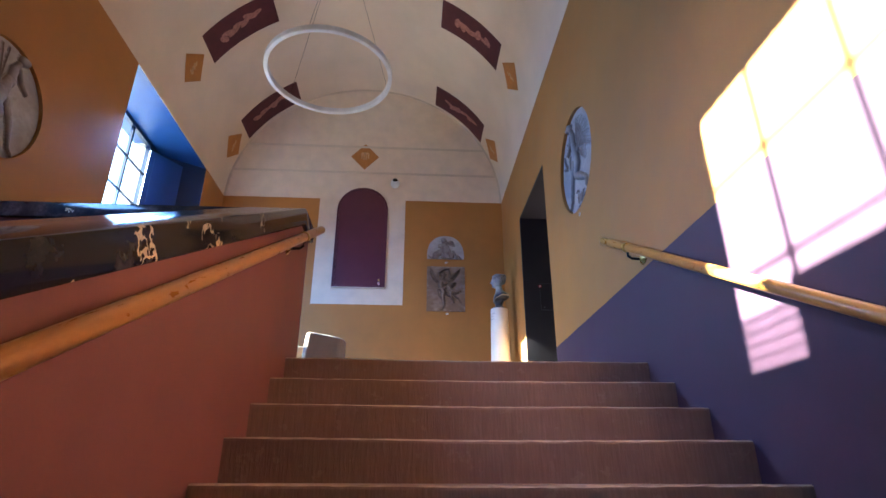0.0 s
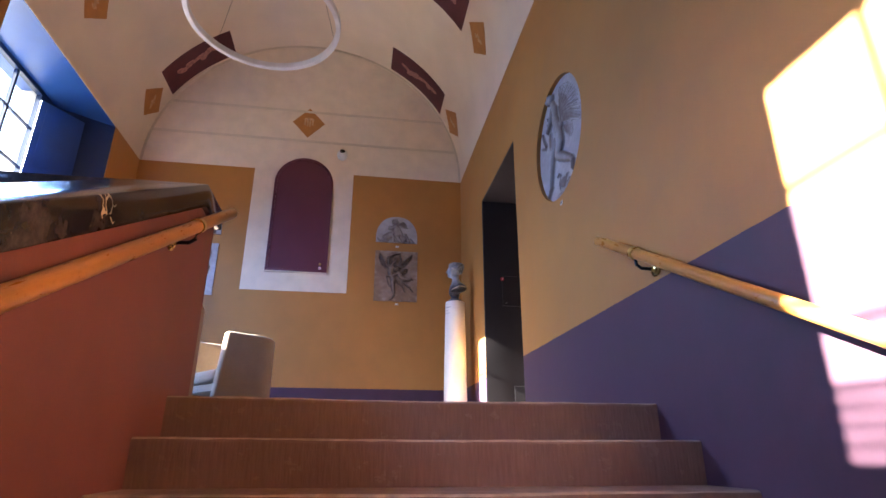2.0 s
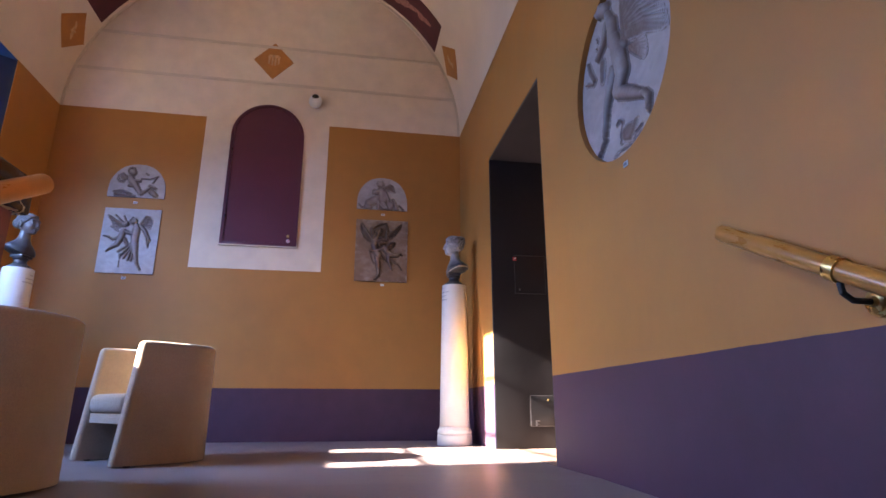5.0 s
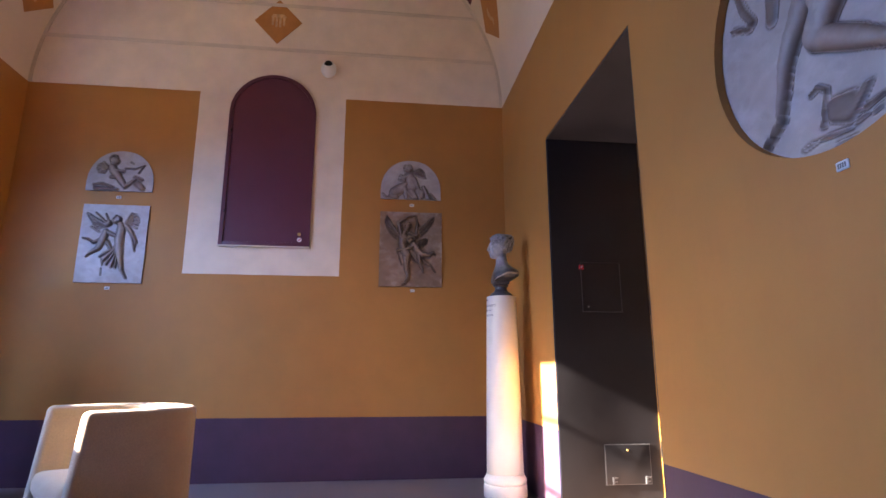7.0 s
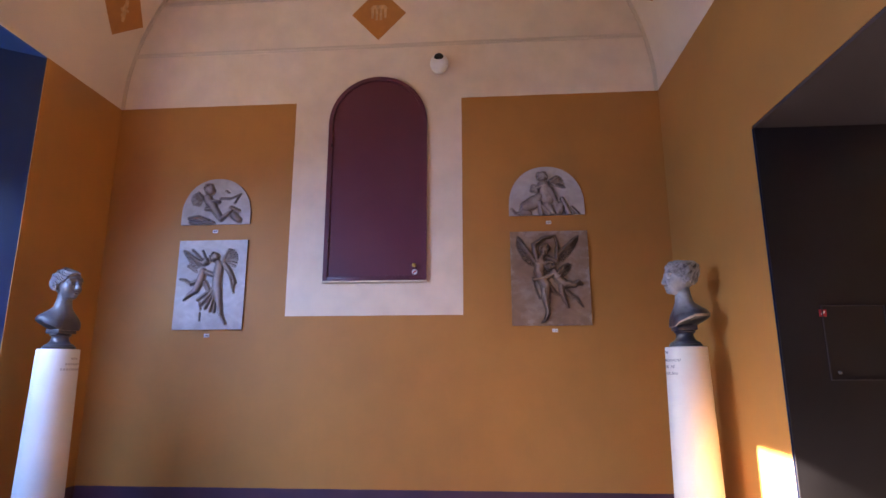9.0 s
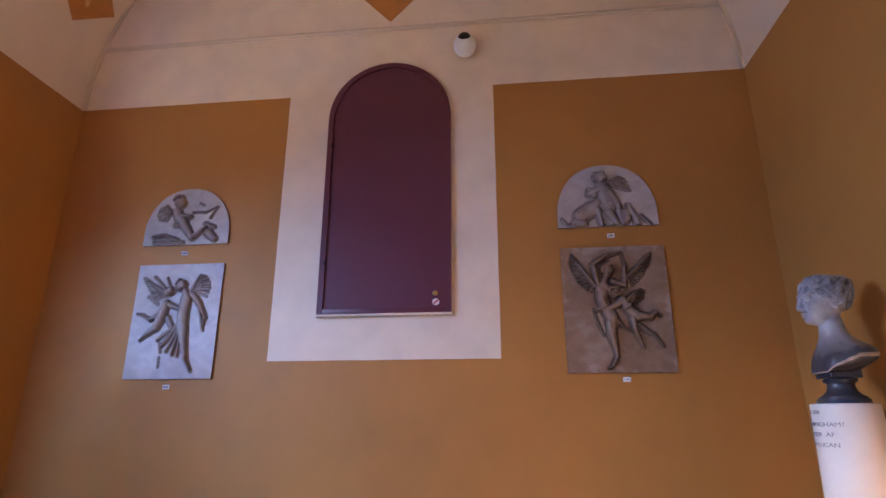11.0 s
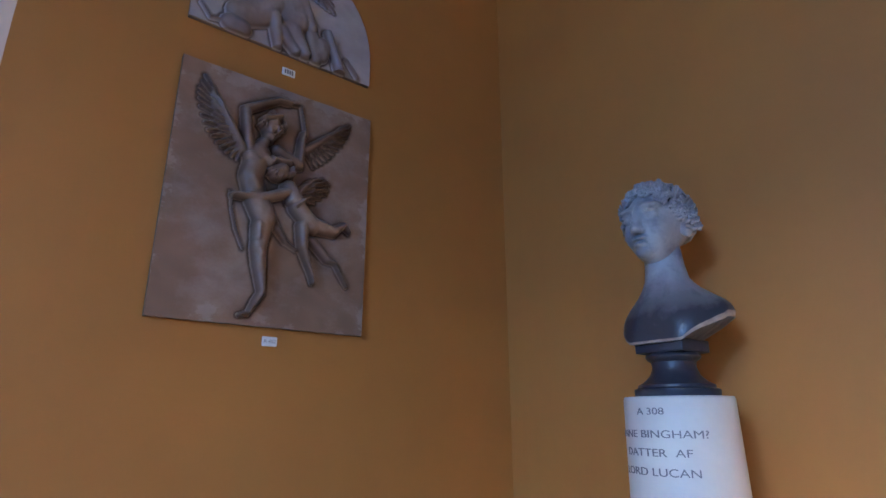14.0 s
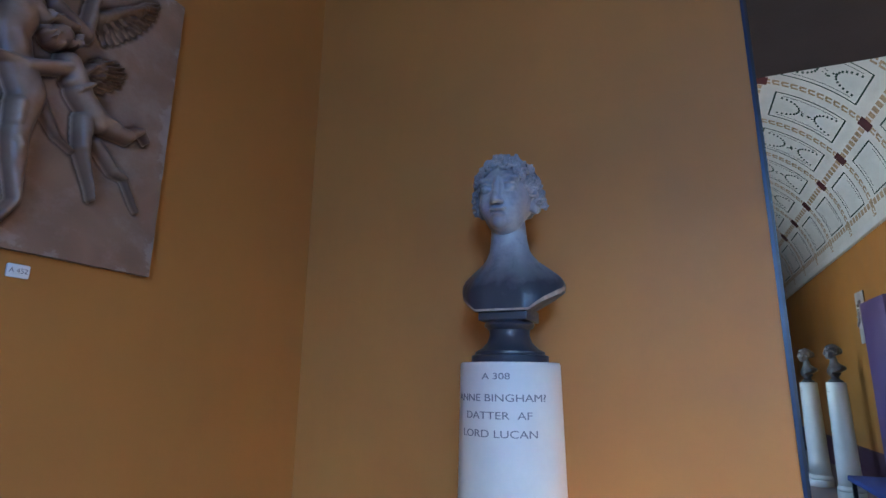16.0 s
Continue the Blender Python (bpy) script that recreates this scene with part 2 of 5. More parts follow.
def glass_pane():
    """Thin clear window glass: light passes straight, with a slight mirror gloss."""
    n = Nodes("window_glass", 0.02)
    clear, gloss = n.add("ShaderNodeBsdfTransparent"), n.add("ShaderNodeBsdfGlossy", Roughness=0.03)
    clear.inputs["Color"].default_value = (0.90, 0.93, 0.93, 1)
    both = n.add("ShaderNodeMixShader")
    both.inputs[0].default_value = 0.07
    n.link(clear.outputs[0], both.inputs[1])
    n.link(gloss.outputs[0], both.inputs[2])
    n.link(both.outputs[0], n.tree.nodes["Material Output"].inputs["Surface"])
    n.tree.nodes.remove(n.bsdf)
    return n.mat


M_WALL = wall_paint("ochre_wall_paint")
M_WALL_N = wall_paint("ochre_wall_paint_with_panel", True)
M_CREAM = plain("cream_ceiling_paint", CREAM, 0.7, scale=1.6, amount=0.07, bump=0.06)
M_TRIM = plain("cream_trim_paint", (0.66, 0.56, 0.44), 0.6, amount=0.05)
M_RED = plain("red_brown_parapet_paint", (0.235, 0.082, 0.064), 0.6, scale=2.5, amount=0.16, bump=0.08)
M_PLUM = plain("plum_paint", PLUM, 0.55, scale=3.0)
M_MAROON = plain("maroon_hatch_paint", (0.115, 0.027, 0.046), 0.42, scale=3.0, amount=0.08)
M_MURAL = plain("dark_red_mural_paint", (0.10, 0.020, 0.026), 0.6, scale=9.0, amount=0.22)
M_MURAL_O = plain("orange_mural_paint", (0.46, 0.19, 0.040), 0.6, scale=9.0, amount=0.12)
M_FIGURE = plain("pale_mural_figure", (0.40, 0.19, 0.15), 0.7, scale=25.0, amount=0.4)
M_FIGURE_P = plain("cream_mural_figure", (0.55, 0.33, 0.16), 0.7, scale=25.0, amount=0.3)
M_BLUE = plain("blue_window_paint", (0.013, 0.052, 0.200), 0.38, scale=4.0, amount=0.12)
# Dark blue of frames and bars; on the far jambs it paints their shade.
M_DARKBLUE = plain("dark_blue_paint_and_shade", (0.005, 0.016, 0.055), 0.4, scale=4.0)
M_MARBLE = marble_black()
M_STAIR = stair_stone()
M_ARRIS = plain("worn_stone_edge", (0.40, 0.31, 0.24), 0.6, scale=18.0, amount=0.35, bump=0.1)
M_FLOOR = floor_stone()
M_OAK = oiled_oak()
M_BRASS = plain("brass", (0.62, 0.45, 0.17), 0.28, 1.0, scale=20.0, bump=0.02)
M_IRON = plain("black_iron", (0.02, 0.02, 0.022), 0.4, 0.6)
# Third colour: brown of the figures and painted shade of their grooves.
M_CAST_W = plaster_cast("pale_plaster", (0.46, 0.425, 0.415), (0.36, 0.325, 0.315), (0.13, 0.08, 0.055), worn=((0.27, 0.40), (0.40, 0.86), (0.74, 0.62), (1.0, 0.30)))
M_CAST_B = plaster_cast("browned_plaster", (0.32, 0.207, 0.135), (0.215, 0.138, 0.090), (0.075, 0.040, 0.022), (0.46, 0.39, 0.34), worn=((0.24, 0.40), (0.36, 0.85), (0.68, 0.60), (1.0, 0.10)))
M_BUST = bust_plaster("grey_plaster", (0.42, 0.425, 0.44), (0.040, 0.043, 0.054))
M_BUST_D = bust_plaster("dark_plaster", (0.17, 0.15, 0.145), (0.05, 0.044, 0.046))
M_RAW = plain("raw_plaster_edge", (0.36, 0.29, 0.23), 0.8, scale=30.0, amount=0.3, bump=0.3)
M_COLUMN = plain("white_painted_column", (0.70, 0.67, 0.62), 0.5, scale=5.0, amount=0.05, bump=0.03)
M_INK = plain("grey_inscription", (0.22, 0.21, 0.22), 0.7, bump=0)
M_FAINT = plain("faint_inscription", (0.42, 0.38, 0.34), 0.7, bump=0)
M_WOOL = wool()
M_WHITE = plain("white_plastic", (0.78, 0.78, 0.78), 0.35, bump=0)
M_LENS = plain("black_lens", (0.01, 0.01, 0.012), 0.08, bump=0)
M_RING = plain("white_ring_enamel", (0.74, 0.74, 0.78), 0.35, bump=0)
M_DIFF = plain("ring_diffuser", (0.82, 0.82, 0.86), 0.5, bump=0)
M_STICK = plain("red_sticker", (0.55, 0.03, 0.05), 0.4, bump=0)
M_DOORDARK = plain("black_brown_panelling", (0.011, 0.010, 0.012), 0.42, scale=3.0, amount=0.3, bump=0.05)
M_SOFFIT = plain("dark_grey_soffit", (0.038, 0.034, 0.040), 0.5, scale=4.0, amount=0.3, bump=0.1)
M_LEAF = plain("grey_door_paint", (0.10, 0.10, 0.105), 0.35, scale=3.0, amount=0.12)
M_STONE = plain("pale_weathered_stone", (0.55, 0.52, 0.47), 0.85, scale=9.0, amount=0.3, bump=0.3)
M_GROUND = plain("pale_cobbled_ground", (0.33, 0.31, 0.28), 0.9, scale=2.0, amount=0.2, bump=0.2)
M_GLASS = glass_pane()
M_GOLD = plain("ochre_ornament_paint", (0.44, 0.31, 0.19), 0.6, scale=30.0, amount=0.35)
M_GREEN = plain("dark_green_line_paint", (0.03, 0.065, 0.05), 0.6, scale=30.0)
M_VAULT2 = plain("white_gallery_vault", (0.66, 0.64, 0.62), 0.7, scale=3.0, amount=0.06)
M_BENCH = plain("blue_bench_cloth", (0.03, 0.05, 0.22), 0.6)
M_VIOLET = plain("violet_screen_paint", (0.10, 0.055, 0.16), 0.5, scale=2.0)


# ---- building helpers ----
def box(bm, x0, x1, y0, y1, z0, z1, bevel=0.0):
    made = bmesh.ops.create_cube(bm, size=1.0)["verts"]
    for v in made:
        v.co = Vector((x0 + (v.co.x + 0.5) * (x1 - x0), y0 + (v.co.y + 0.5) * (y1 - y0), z0 + (v.co.z + 0.5) * (z1 - z0)))
    if bevel:
        edges = list({e for v in made for e in v.link_edges})
        bmesh.ops.bevel(bm, geom=edges, offset=bevel, segments=2, profile=0.5, affect="EDGES")
    return bm


def boxed(*args, bevel=0.0):
    return box(bmesh.new(), *args, bevel=bevel)


def prism(bm, outline, axis, a, b):
    """An outline of pairs, extruded along an axis from a to b."""
    def at(p, k):
        return {"x": (k, p[0], p[1]), "y": (p[0], k, p[1]), "z": (p[0], p[1], k)}[axis]
    low = [bm.verts.new(at(p, a)) for p in outline]
    high = [bm.verts.new(at(p, b)) for p in outline]
    n = len(outline)
    bm.faces.new(low[::-1])
    bm.faces.new(high)
    for i in range(n):
        bm.faces.new((low[i], low[(i + 1) % n], high[(i + 1) % n], high[i]))
    bmesh.ops.recalc_face_normals(bm, faces=bm.faces[:])
    return bm


def turned(bm, profile, steps=40, x=0.0, y=0.0):
    """A turned body from pairs of radius and height."""
    rings = []
    for r, z in profile:
        rings.append([bm.verts.new((x + r * math.cos(2 * math.pi * k / steps), y + r * math.sin(2 * math.pi * k / steps), z)) for k in range(steps)])
    for a, b in zip(rings, rings[1:]):
        for k in range(steps):
            bm.faces.new((a[k], a[(k + 1) % steps], b[(k + 1) % steps], b[k]))
    bm.faces.new(rings[0][::-1])
    bm.faces.new(rings[-1])
    return bm


def tube(bm, points, r, steps=16):
    """A round bar along points, closed at both ends."""
    rings = []
    points = [Vector(p) for p in points]
    for i, p in enumerate(points):
        d = (points[min(i + 1, len(points) - 1)] - points[max(i - 1, 0)]).normalized()
        side = d.cross(Vector((0, 0, 1)) if abs(d.z) < 0.95 else Vector((1, 0, 0))).normalized()
        up = side.cross(d)
        rings.append([bm.verts.new(p + r * (math.cos(2 * math.pi * k / steps) * side + math.sin(2 * math.pi * k / steps) * up)) for k in range(steps)])
    for a, b in zip(rings, rings[1:]):
        for k in range(steps):
            bm.faces.new((a[k], a[(k + 1) % steps], b[(k + 1) % steps], b[k]))
    bm.faces.new(rings[0][::-1])
    bm.faces.new(rings[-1])
    bmesh.ops.recalc_face_normals(bm, faces=bm.faces[:])
    return bm


def ball(bm, x, y, z, rx, ry, rz, turn=0.0, lean=0.0, seg=20):
    made = bmesh.ops.create_uvsphere(bm, u_segments=seg, v_segments=max(8, seg // 2), radius=1.0)["verts"]
    m = Matrix.Translation((x, y, z)) @ Euler((0, lean, turn)).to_matrix().to_4x4() @ Matrix.Diagonal((rx, ry, rz, 1))
    bmesh.ops.transform(bm, matrix=m, verts=made)
    return bm


def mesh_of(name, bm, material, smooth=None):
    me = bpy.data.meshes.new(name)
    if smooth is not None:
        for f in bm.faces:
            f.smooth = True
        for e in bm.edges:
            if len(e.link_faces) == 2 and e.calc_face_angle(0.0) > radians(smooth):
                e.smooth = False
    bm.to_mesh(me)
    bm.free()
    me.materials.append(material)
    return me


def part(name, bm, material, parent=None, label="", smooth=35):
    ob = new(name, mesh_of(name, bm, material, smooth))
    if parent:
        ob.parent = parent
    return tagged(ob, label)


def setting(name, bm, material, label, category, smooth=35):
    return tagged(new(name, mesh_of(name, bm, material, smooth)), label, category, "", "structure")


def thing(name, m, label, category, group=""):
    ob = new(name)
    ob.empty_display_size = 0.1
    ob.matrix_world = m
    return tagged(ob, label, category, group)


# ---- stairs, floor, walls, vault ----
bm = boxed(XW - 0.4, XE, 4.6, YN, -0.35, 0.0)
prism(bm, [(EDGE + 0.31, -0.35), (EDGE + 0.31, -0.028), (4.6, 0.0), (4.6, -0.35)], "x", XW - 0.4, XE)
setting("floor", bm, M_FLOOR, "dark brown stone landing floor with faint wear", "floor")
setting("floor_lower", boxed(XW - 0.4, XE + 0.7, YS, EDGE + 0.34, LOW - 0.25, LOW), M_FLOOR, "dark stone floor of the lower landing", "floor")

stairs = tagged(new("stairs"), "brown stone staircase with worn, lighter step edges", "staircase", "", "structure")
COUNT = 12


def step_body(seed):
    """One stone step with a wavy, worn front edge; the worn arris is a paler band."""
    rnd = random.Random(seed)
    bm = bmesh.new()
    n = 44
    rows = []
    drift, dip = 0.0, 0.0
    for k in range(n + 1):
        x = XP + (XE - XP) * k / n
        drift = 0.7 * drift + rnd.uniform(-0.0022, 0.0022)
        dip = 0.7 * dip + rnd.uniform(-0.0015, 0.0015)
        tread = 0.006 * math.exp(-(((k / n) - 0.5) / 0.24) ** 2)
        w = 0.006 + rnd.uniform(0.0, 0.003)
        prof = [(0.0, -0.01), (drift * 0.5, STEP_H - 0.016 - tread), (drift + 0.0015, STEP_H - w - tread), (drift + w + 0.004, STEP_H - 0.001 - tread + dip), (drift + 0.030, STEP_H - tread * 0.8), (STEP_D + 0.02, STEP_H), (STEP_D + 0.02, -0.01)]
        rows.append([bm.verts.new((x, y, z)) for y, z in prof])
    m = len(rows[0])
    for p, q in zip(rows, rows[1:]):
        for j in range(m):
            f = bm.faces.new((p[j], q[j], q[(j + 1) % m], p[(j + 1) % m]))
            f.material_index = 1 if j == 2 else 0
    bm.faces.new(rows[0][::-1])
    bm.faces.new(rows[-1])
    bmesh.ops.recalc_face_normals(bm, faces=bm.faces[:])
    me = mesh_of("step", bm, M_STAIR, None)
    me.materials.append(M_ARRIS)
    return me


for k in range(COUNT):
    st = new("step", step_body(k))
    st.parent = stairs
    st.location = (0, EDGE - STEP_D * k, -0.03 - STEP_H * (k + 1))
part("stair_core", prism(bmesh.new(), [(EDGE + 0.33, -0.31), (EDGE + 0.02, -0.31), (EDGE - STEP_D * (COUNT - 1) + 0.3, LOW + 0.02), (EDGE + 0.33, LOW)], "x", XP + 0.01, XE - 0.01), M_STAIR, stairs)

bm = boxed(XE, XE + 0.705, YS - 0.3, 5.2, LOW, SPRING + 0.25)
box(bm, XE, XE + 0.705, 6.605, YN + 0.3, -0.3, SPRING + 0.25)
box(bm, XE, XE + 0.705, 5.2, 6.605, 2.63, SPRING + 0.25)
wall_e = setting("wall_east", bm, M_WALL, "ochre wall with a violet plum dado below", "wall")


def sink(wall, x, y, z, r, deep):
    """Cuts a round shallow recess into a wall."""
    bm = bmesh.new()
    bmesh.ops.create_cone(bm, cap_ends=True, segments=96, radius1=r, radius2=r, depth=deep * 2)
    bmesh.ops.transform(bm, matrix=pose(x, y, z, 0, 90), verts=bm.verts[:])
    tool = new("tool", mesh_of("tool", bm, M_WALL))
    cut = wall.modifiers.new("cut", "BOOLEAN")
    cut.operation, cut.object, cut.solver = "DIFFERENCE", tool, "EXACT"
    cut.use_self = True
    bpy.context.view_layer.update()
    me = bpy.data.meshes.new_from_object(wall.evaluated_get(bpy.context.evaluated_depsgraph_get()))
    wall.modifiers.clear()
    wall.data = me
    bpy.data.objects.remove(tool)


sink(wall_e, XE, 4.088, 1.980, 0.479, 0.05)

arch = [(CX + HALF * math.cos(math.pi * k / 48), SPRING + RISE * math.sin(math.pi * k / 48)) for k in range(49)]
setting("wall_north", prism(bmesh.new(), [(XW, -0.3), (XE, -0.3)] + arch, "y", YN, YN + 0.3), M_WALL_N, "ochre end wall with plum dado and cream lunette", "wall")
setting("wall_south", prism(bmesh.new(), [(XW, LOW - 0.2), (XE, LOW - 0.2)] + arch, "y", YS - 0.3, YS), M_WALL, "ochre wall behind the lower landing", "wall")

outer = [(CX + (HALF + 0.28) * math.cos(math.pi * k / 48), SPRING + (RISE + 0.28) * math.sin(math.pi * k / 48)) for k in range(49)]
setting("ceiling", prism(bmesh.new(), arch + outer[::-1], "y", YS - 0.3, YN + 0.3), M_CREAM, "cream painted barrel vault with faint stains", "ceiling", 20)

# west wall with two deep window bays
NEAR, FAR_IN, FAR_OUT, BAY_FOOT = 4.9, 6.81, 7.155, 0.53
bm = bmesh.new()
for y0, y1 in ((YS - 0.3, NEAR - BAY), (FAR_OUT - BAY, NEAR), (FAR_OUT, YN + 0.3)):
    box(bm, XW - 0.77, XW, y0, y1, LOW, SPRING + 0.2)
for off in (0.0, -BAY):
    box(bm, XW - 0.77, XW, NEAR + off, FAR_OUT + off, LOW, BAY_FOOT)
    box(bm, XW - 0.77, XW, NEAR + off, FAR_OUT + off, SPRING + 0.02, SPRING + 0.2)
wall_w = setting("wall_west", bm, M_WALL, "ochre wall with deep blue-painted window bays", "wall")
sink(wall_w, XW, 3.39, 1.94, 0.455, 0.05)


def window_bay(name, off, sill, mask_sun=False):
    """A deep window bay: blue lining, back panel, sash with glazing bars, sill and a shutter folded half open."""
    g0, g1, z0, z1 = GLASS
    z0 = sill
    w = tagged(new(name), "tall iron-barred window in a deep blue bay", "window", "", "structure")
    w.location = (WIN_X, off, 0)
    # The far jamb stands in shade, which is painted by the darker blue.
    bm = prism(bmesh.new(), [(0.515, FAR_OUT), (0.0, FAR_IN), (-0.24, FAR_IN), (-0.24, FAR_OUT + 0.02), (0.515, FAR_OUT + 0.02)], "z", BAY_FOOT, SPRING + 0.015)
    part("far_jamb", bm, M_DARKBLUE, w, "splayed blue jamb, its shade put into a darker colour")
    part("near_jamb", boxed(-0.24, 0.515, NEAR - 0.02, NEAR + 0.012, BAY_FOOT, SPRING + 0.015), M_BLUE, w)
    part("soffit", boxed(-0.24, 0.512, NEAR + 0.012, FAR_OUT - 0.002, SPRING - 0.006, SPRING + 0.03), M_BLUE, w, "glossy blue painted soffit")
    part("apron", boxed(-0.24, 0.0, NEAR, FAR_IN, BAY_FOOT - 0.01, z0 - 0.03), M_BLUE, w)
    part("window_sill", boxed(-0.24, 0.07, NEAR, FAR_IN, z0 - 0.03, z0, bevel=0.006), M_BLUE, w)
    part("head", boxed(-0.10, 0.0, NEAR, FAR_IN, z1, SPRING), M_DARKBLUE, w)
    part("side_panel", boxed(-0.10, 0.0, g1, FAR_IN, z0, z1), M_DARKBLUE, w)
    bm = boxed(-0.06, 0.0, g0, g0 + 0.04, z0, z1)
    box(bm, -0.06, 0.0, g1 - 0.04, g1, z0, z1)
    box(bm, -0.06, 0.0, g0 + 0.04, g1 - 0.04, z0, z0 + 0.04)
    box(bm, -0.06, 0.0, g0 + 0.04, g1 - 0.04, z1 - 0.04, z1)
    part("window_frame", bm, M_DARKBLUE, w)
    ys = [g0, 5.0 + 0.02, 5.56, 6.05, g1]
    zs = [z1]
    while zs[-1] - 0.47 > z0 + 0.1:
        zs.append(zs[-1] - 0.475)
    zs.append(z0)
    for y in ys[1:-1]:
        part("glazing_bar", boxed(-0.045, -0.01, y - 0.017, y + 0.017, z0 + 0.04, z1 - 0.04), M_DARKBLUE, w)
    for z in zs[1:-1]:
        part("glazing_bar", boxed(-0.043, -0.012, g0 + 0.04, g1 - 0.04, z - 0.009, z + 0.009), M_DARKBLUE, w)
    for y0, y1 in zip(ys, ys[1:]):
        for za, zb in zip(zs[1:], zs):
            p = part("pane", boxed(-0.030, -0.026, y0, y1, za, zb), M_GLASS, w)
            p.visible_shadow = False
    # Unseen board and slats, added to cut and stripe the sun patch.
    if mask_sun:
        part("sun_mask", boxed(-0.10, -0.07, g0, g1 - 0.45, z0, 2.54), M_DARKBLUE, w)
        for k in range(6):
            z = z0 + 0.02 + 0.052 * k
            part("sun_mask_slat", boxed(-0.10, -0.06, g1 - 0.45, g1, z, z + 0.018), M_DARKBLUE, w)
    part("stone_reveal", boxed(-0.24, -0.07, g1 - 0.03, g1 + 0.1, z0, z1 + 0.06), M_STONE, w, "weathered pale stone outside the glass")
    return w


window_bay("window_1", 0.0, GLASS[2])
# Out of view; its sill is set high to trim the sun patch.
window_bay("window_2", -BAY, 2.15, True)
for name, off in (("window_shutter", 0.0), ("window_shutter", -BAY)):
    sh = thing(name, pose(WIN_X + 0.03, 6.46 + off, 0, 0, 0, -32), "bright blue painted window shutter folded half open in the bay", "shutter", "window shutters")
    part("board", boxed(-0.015, 0.015, 0.0, 0.50, 1.76, 3.42, bevel=0.004), M_BLUE, sh)
    bm = bmesh.new()
    for z0, z1 in ((1.84, 2.55), (2.65, 3.34)):
        box(bm, 0.015, 0.021, 0.07, 0.43, z0, z1, bevel=0.002)
    part("raised_panel", bm, M_BLUE, sh)

# lunette mouldings and the line along the arch
for z in (4.07, 4.57):
    h = HALF * math.sqrt(1 - ((z - SPRING) / RISE) ** 2)
    bm = boxed(CX - h, CX + h, YN - 0.012, YN, z - 0.012, z + 0.012, bevel=0.004)
    box(bm, CX - h, CX + h, YN - 0.006, YN, z - 0.024, z - 0.012)
    setting("trim", bm, M_TRIM, "thin cream moulding across the lunette", "moulding")
ring_in = [(CX + (HALF - 0.028) * math.cos(math.pi * k / 48), SPRING + (RISE - 0.028) * math.sin(math.pi * k / 48)) for k in range(49)]
setting("trim_arch", prism(bmesh.new(), arch + ring_in[::-1], "y", YN - 0.014, YN), M_TRIM, "thin cream moulding along the arch", "moulding")

# parapet of the stairs and guard of the stairwell
TOP_Y, END_Y, CAP_Z, SLOPE = 3.125, 3.46, 0.945, 0.53
Y_LOW = -1.2
cap = [(Y_LOW, CAP_Z - SLOPE * (TOP_Y - Y_LOW)), (TOP_Y, CAP_Z), (END_Y, CAP_Z), (END_Y, CAP_Z - 0.105), (TOP_Y + 0.03, CAP_Z - 0.105), (Y_LOW, CAP_Z - 0.12 - SLOPE * (TOP_Y - Y_LOW))]
body = [(Y_LOW + 0.02, CAP_Z - 0.12 - SLOPE * (TOP_Y - Y_LOW - 0.02)), (TOP_Y + 0.03, CAP_Z - 0.105), (END_Y - 0.03, CAP_Z - 0.105), (END_Y - 0.03, LOW), (Y_LOW + 0.02, LOW)]
parapet = tagged(new("parapet"), "red-brown painted stair parapet with black marble coping", "parapet", "", "structure")
part("parapet_wall", prism(bmesh.new(), body, "x", XP - 0.31, XP), M_RED, parapet)
bm = prism(bmesh.new(), cap, "x", XP - 0.345, XP + 0.028)
bmesh.ops.bevel(bm, geom=bm.edges[:], offset=0.008, segments=2, profile=0.5, affect="EDGES")
part("coping", bm, M_MARBLE, parapet, "polished black marble with gold veins")
guard = tagged(new("guard_wall"), "plum painted guard wall with black marble coping", "parapet", "", "structure")
part("guard_body", boxed(XW, XP - 0.31, TOP_Y + 0.03, END_Y - 0.03, LOW, CAP_Z - 0.105), M_PLUM, guard)
part("coping", boxed(XW, XP - 0.346, TOP_Y, END_Y, CAP_Z - 0.105, CAP_Z, bevel=0.008), M_MARBLE, guard)


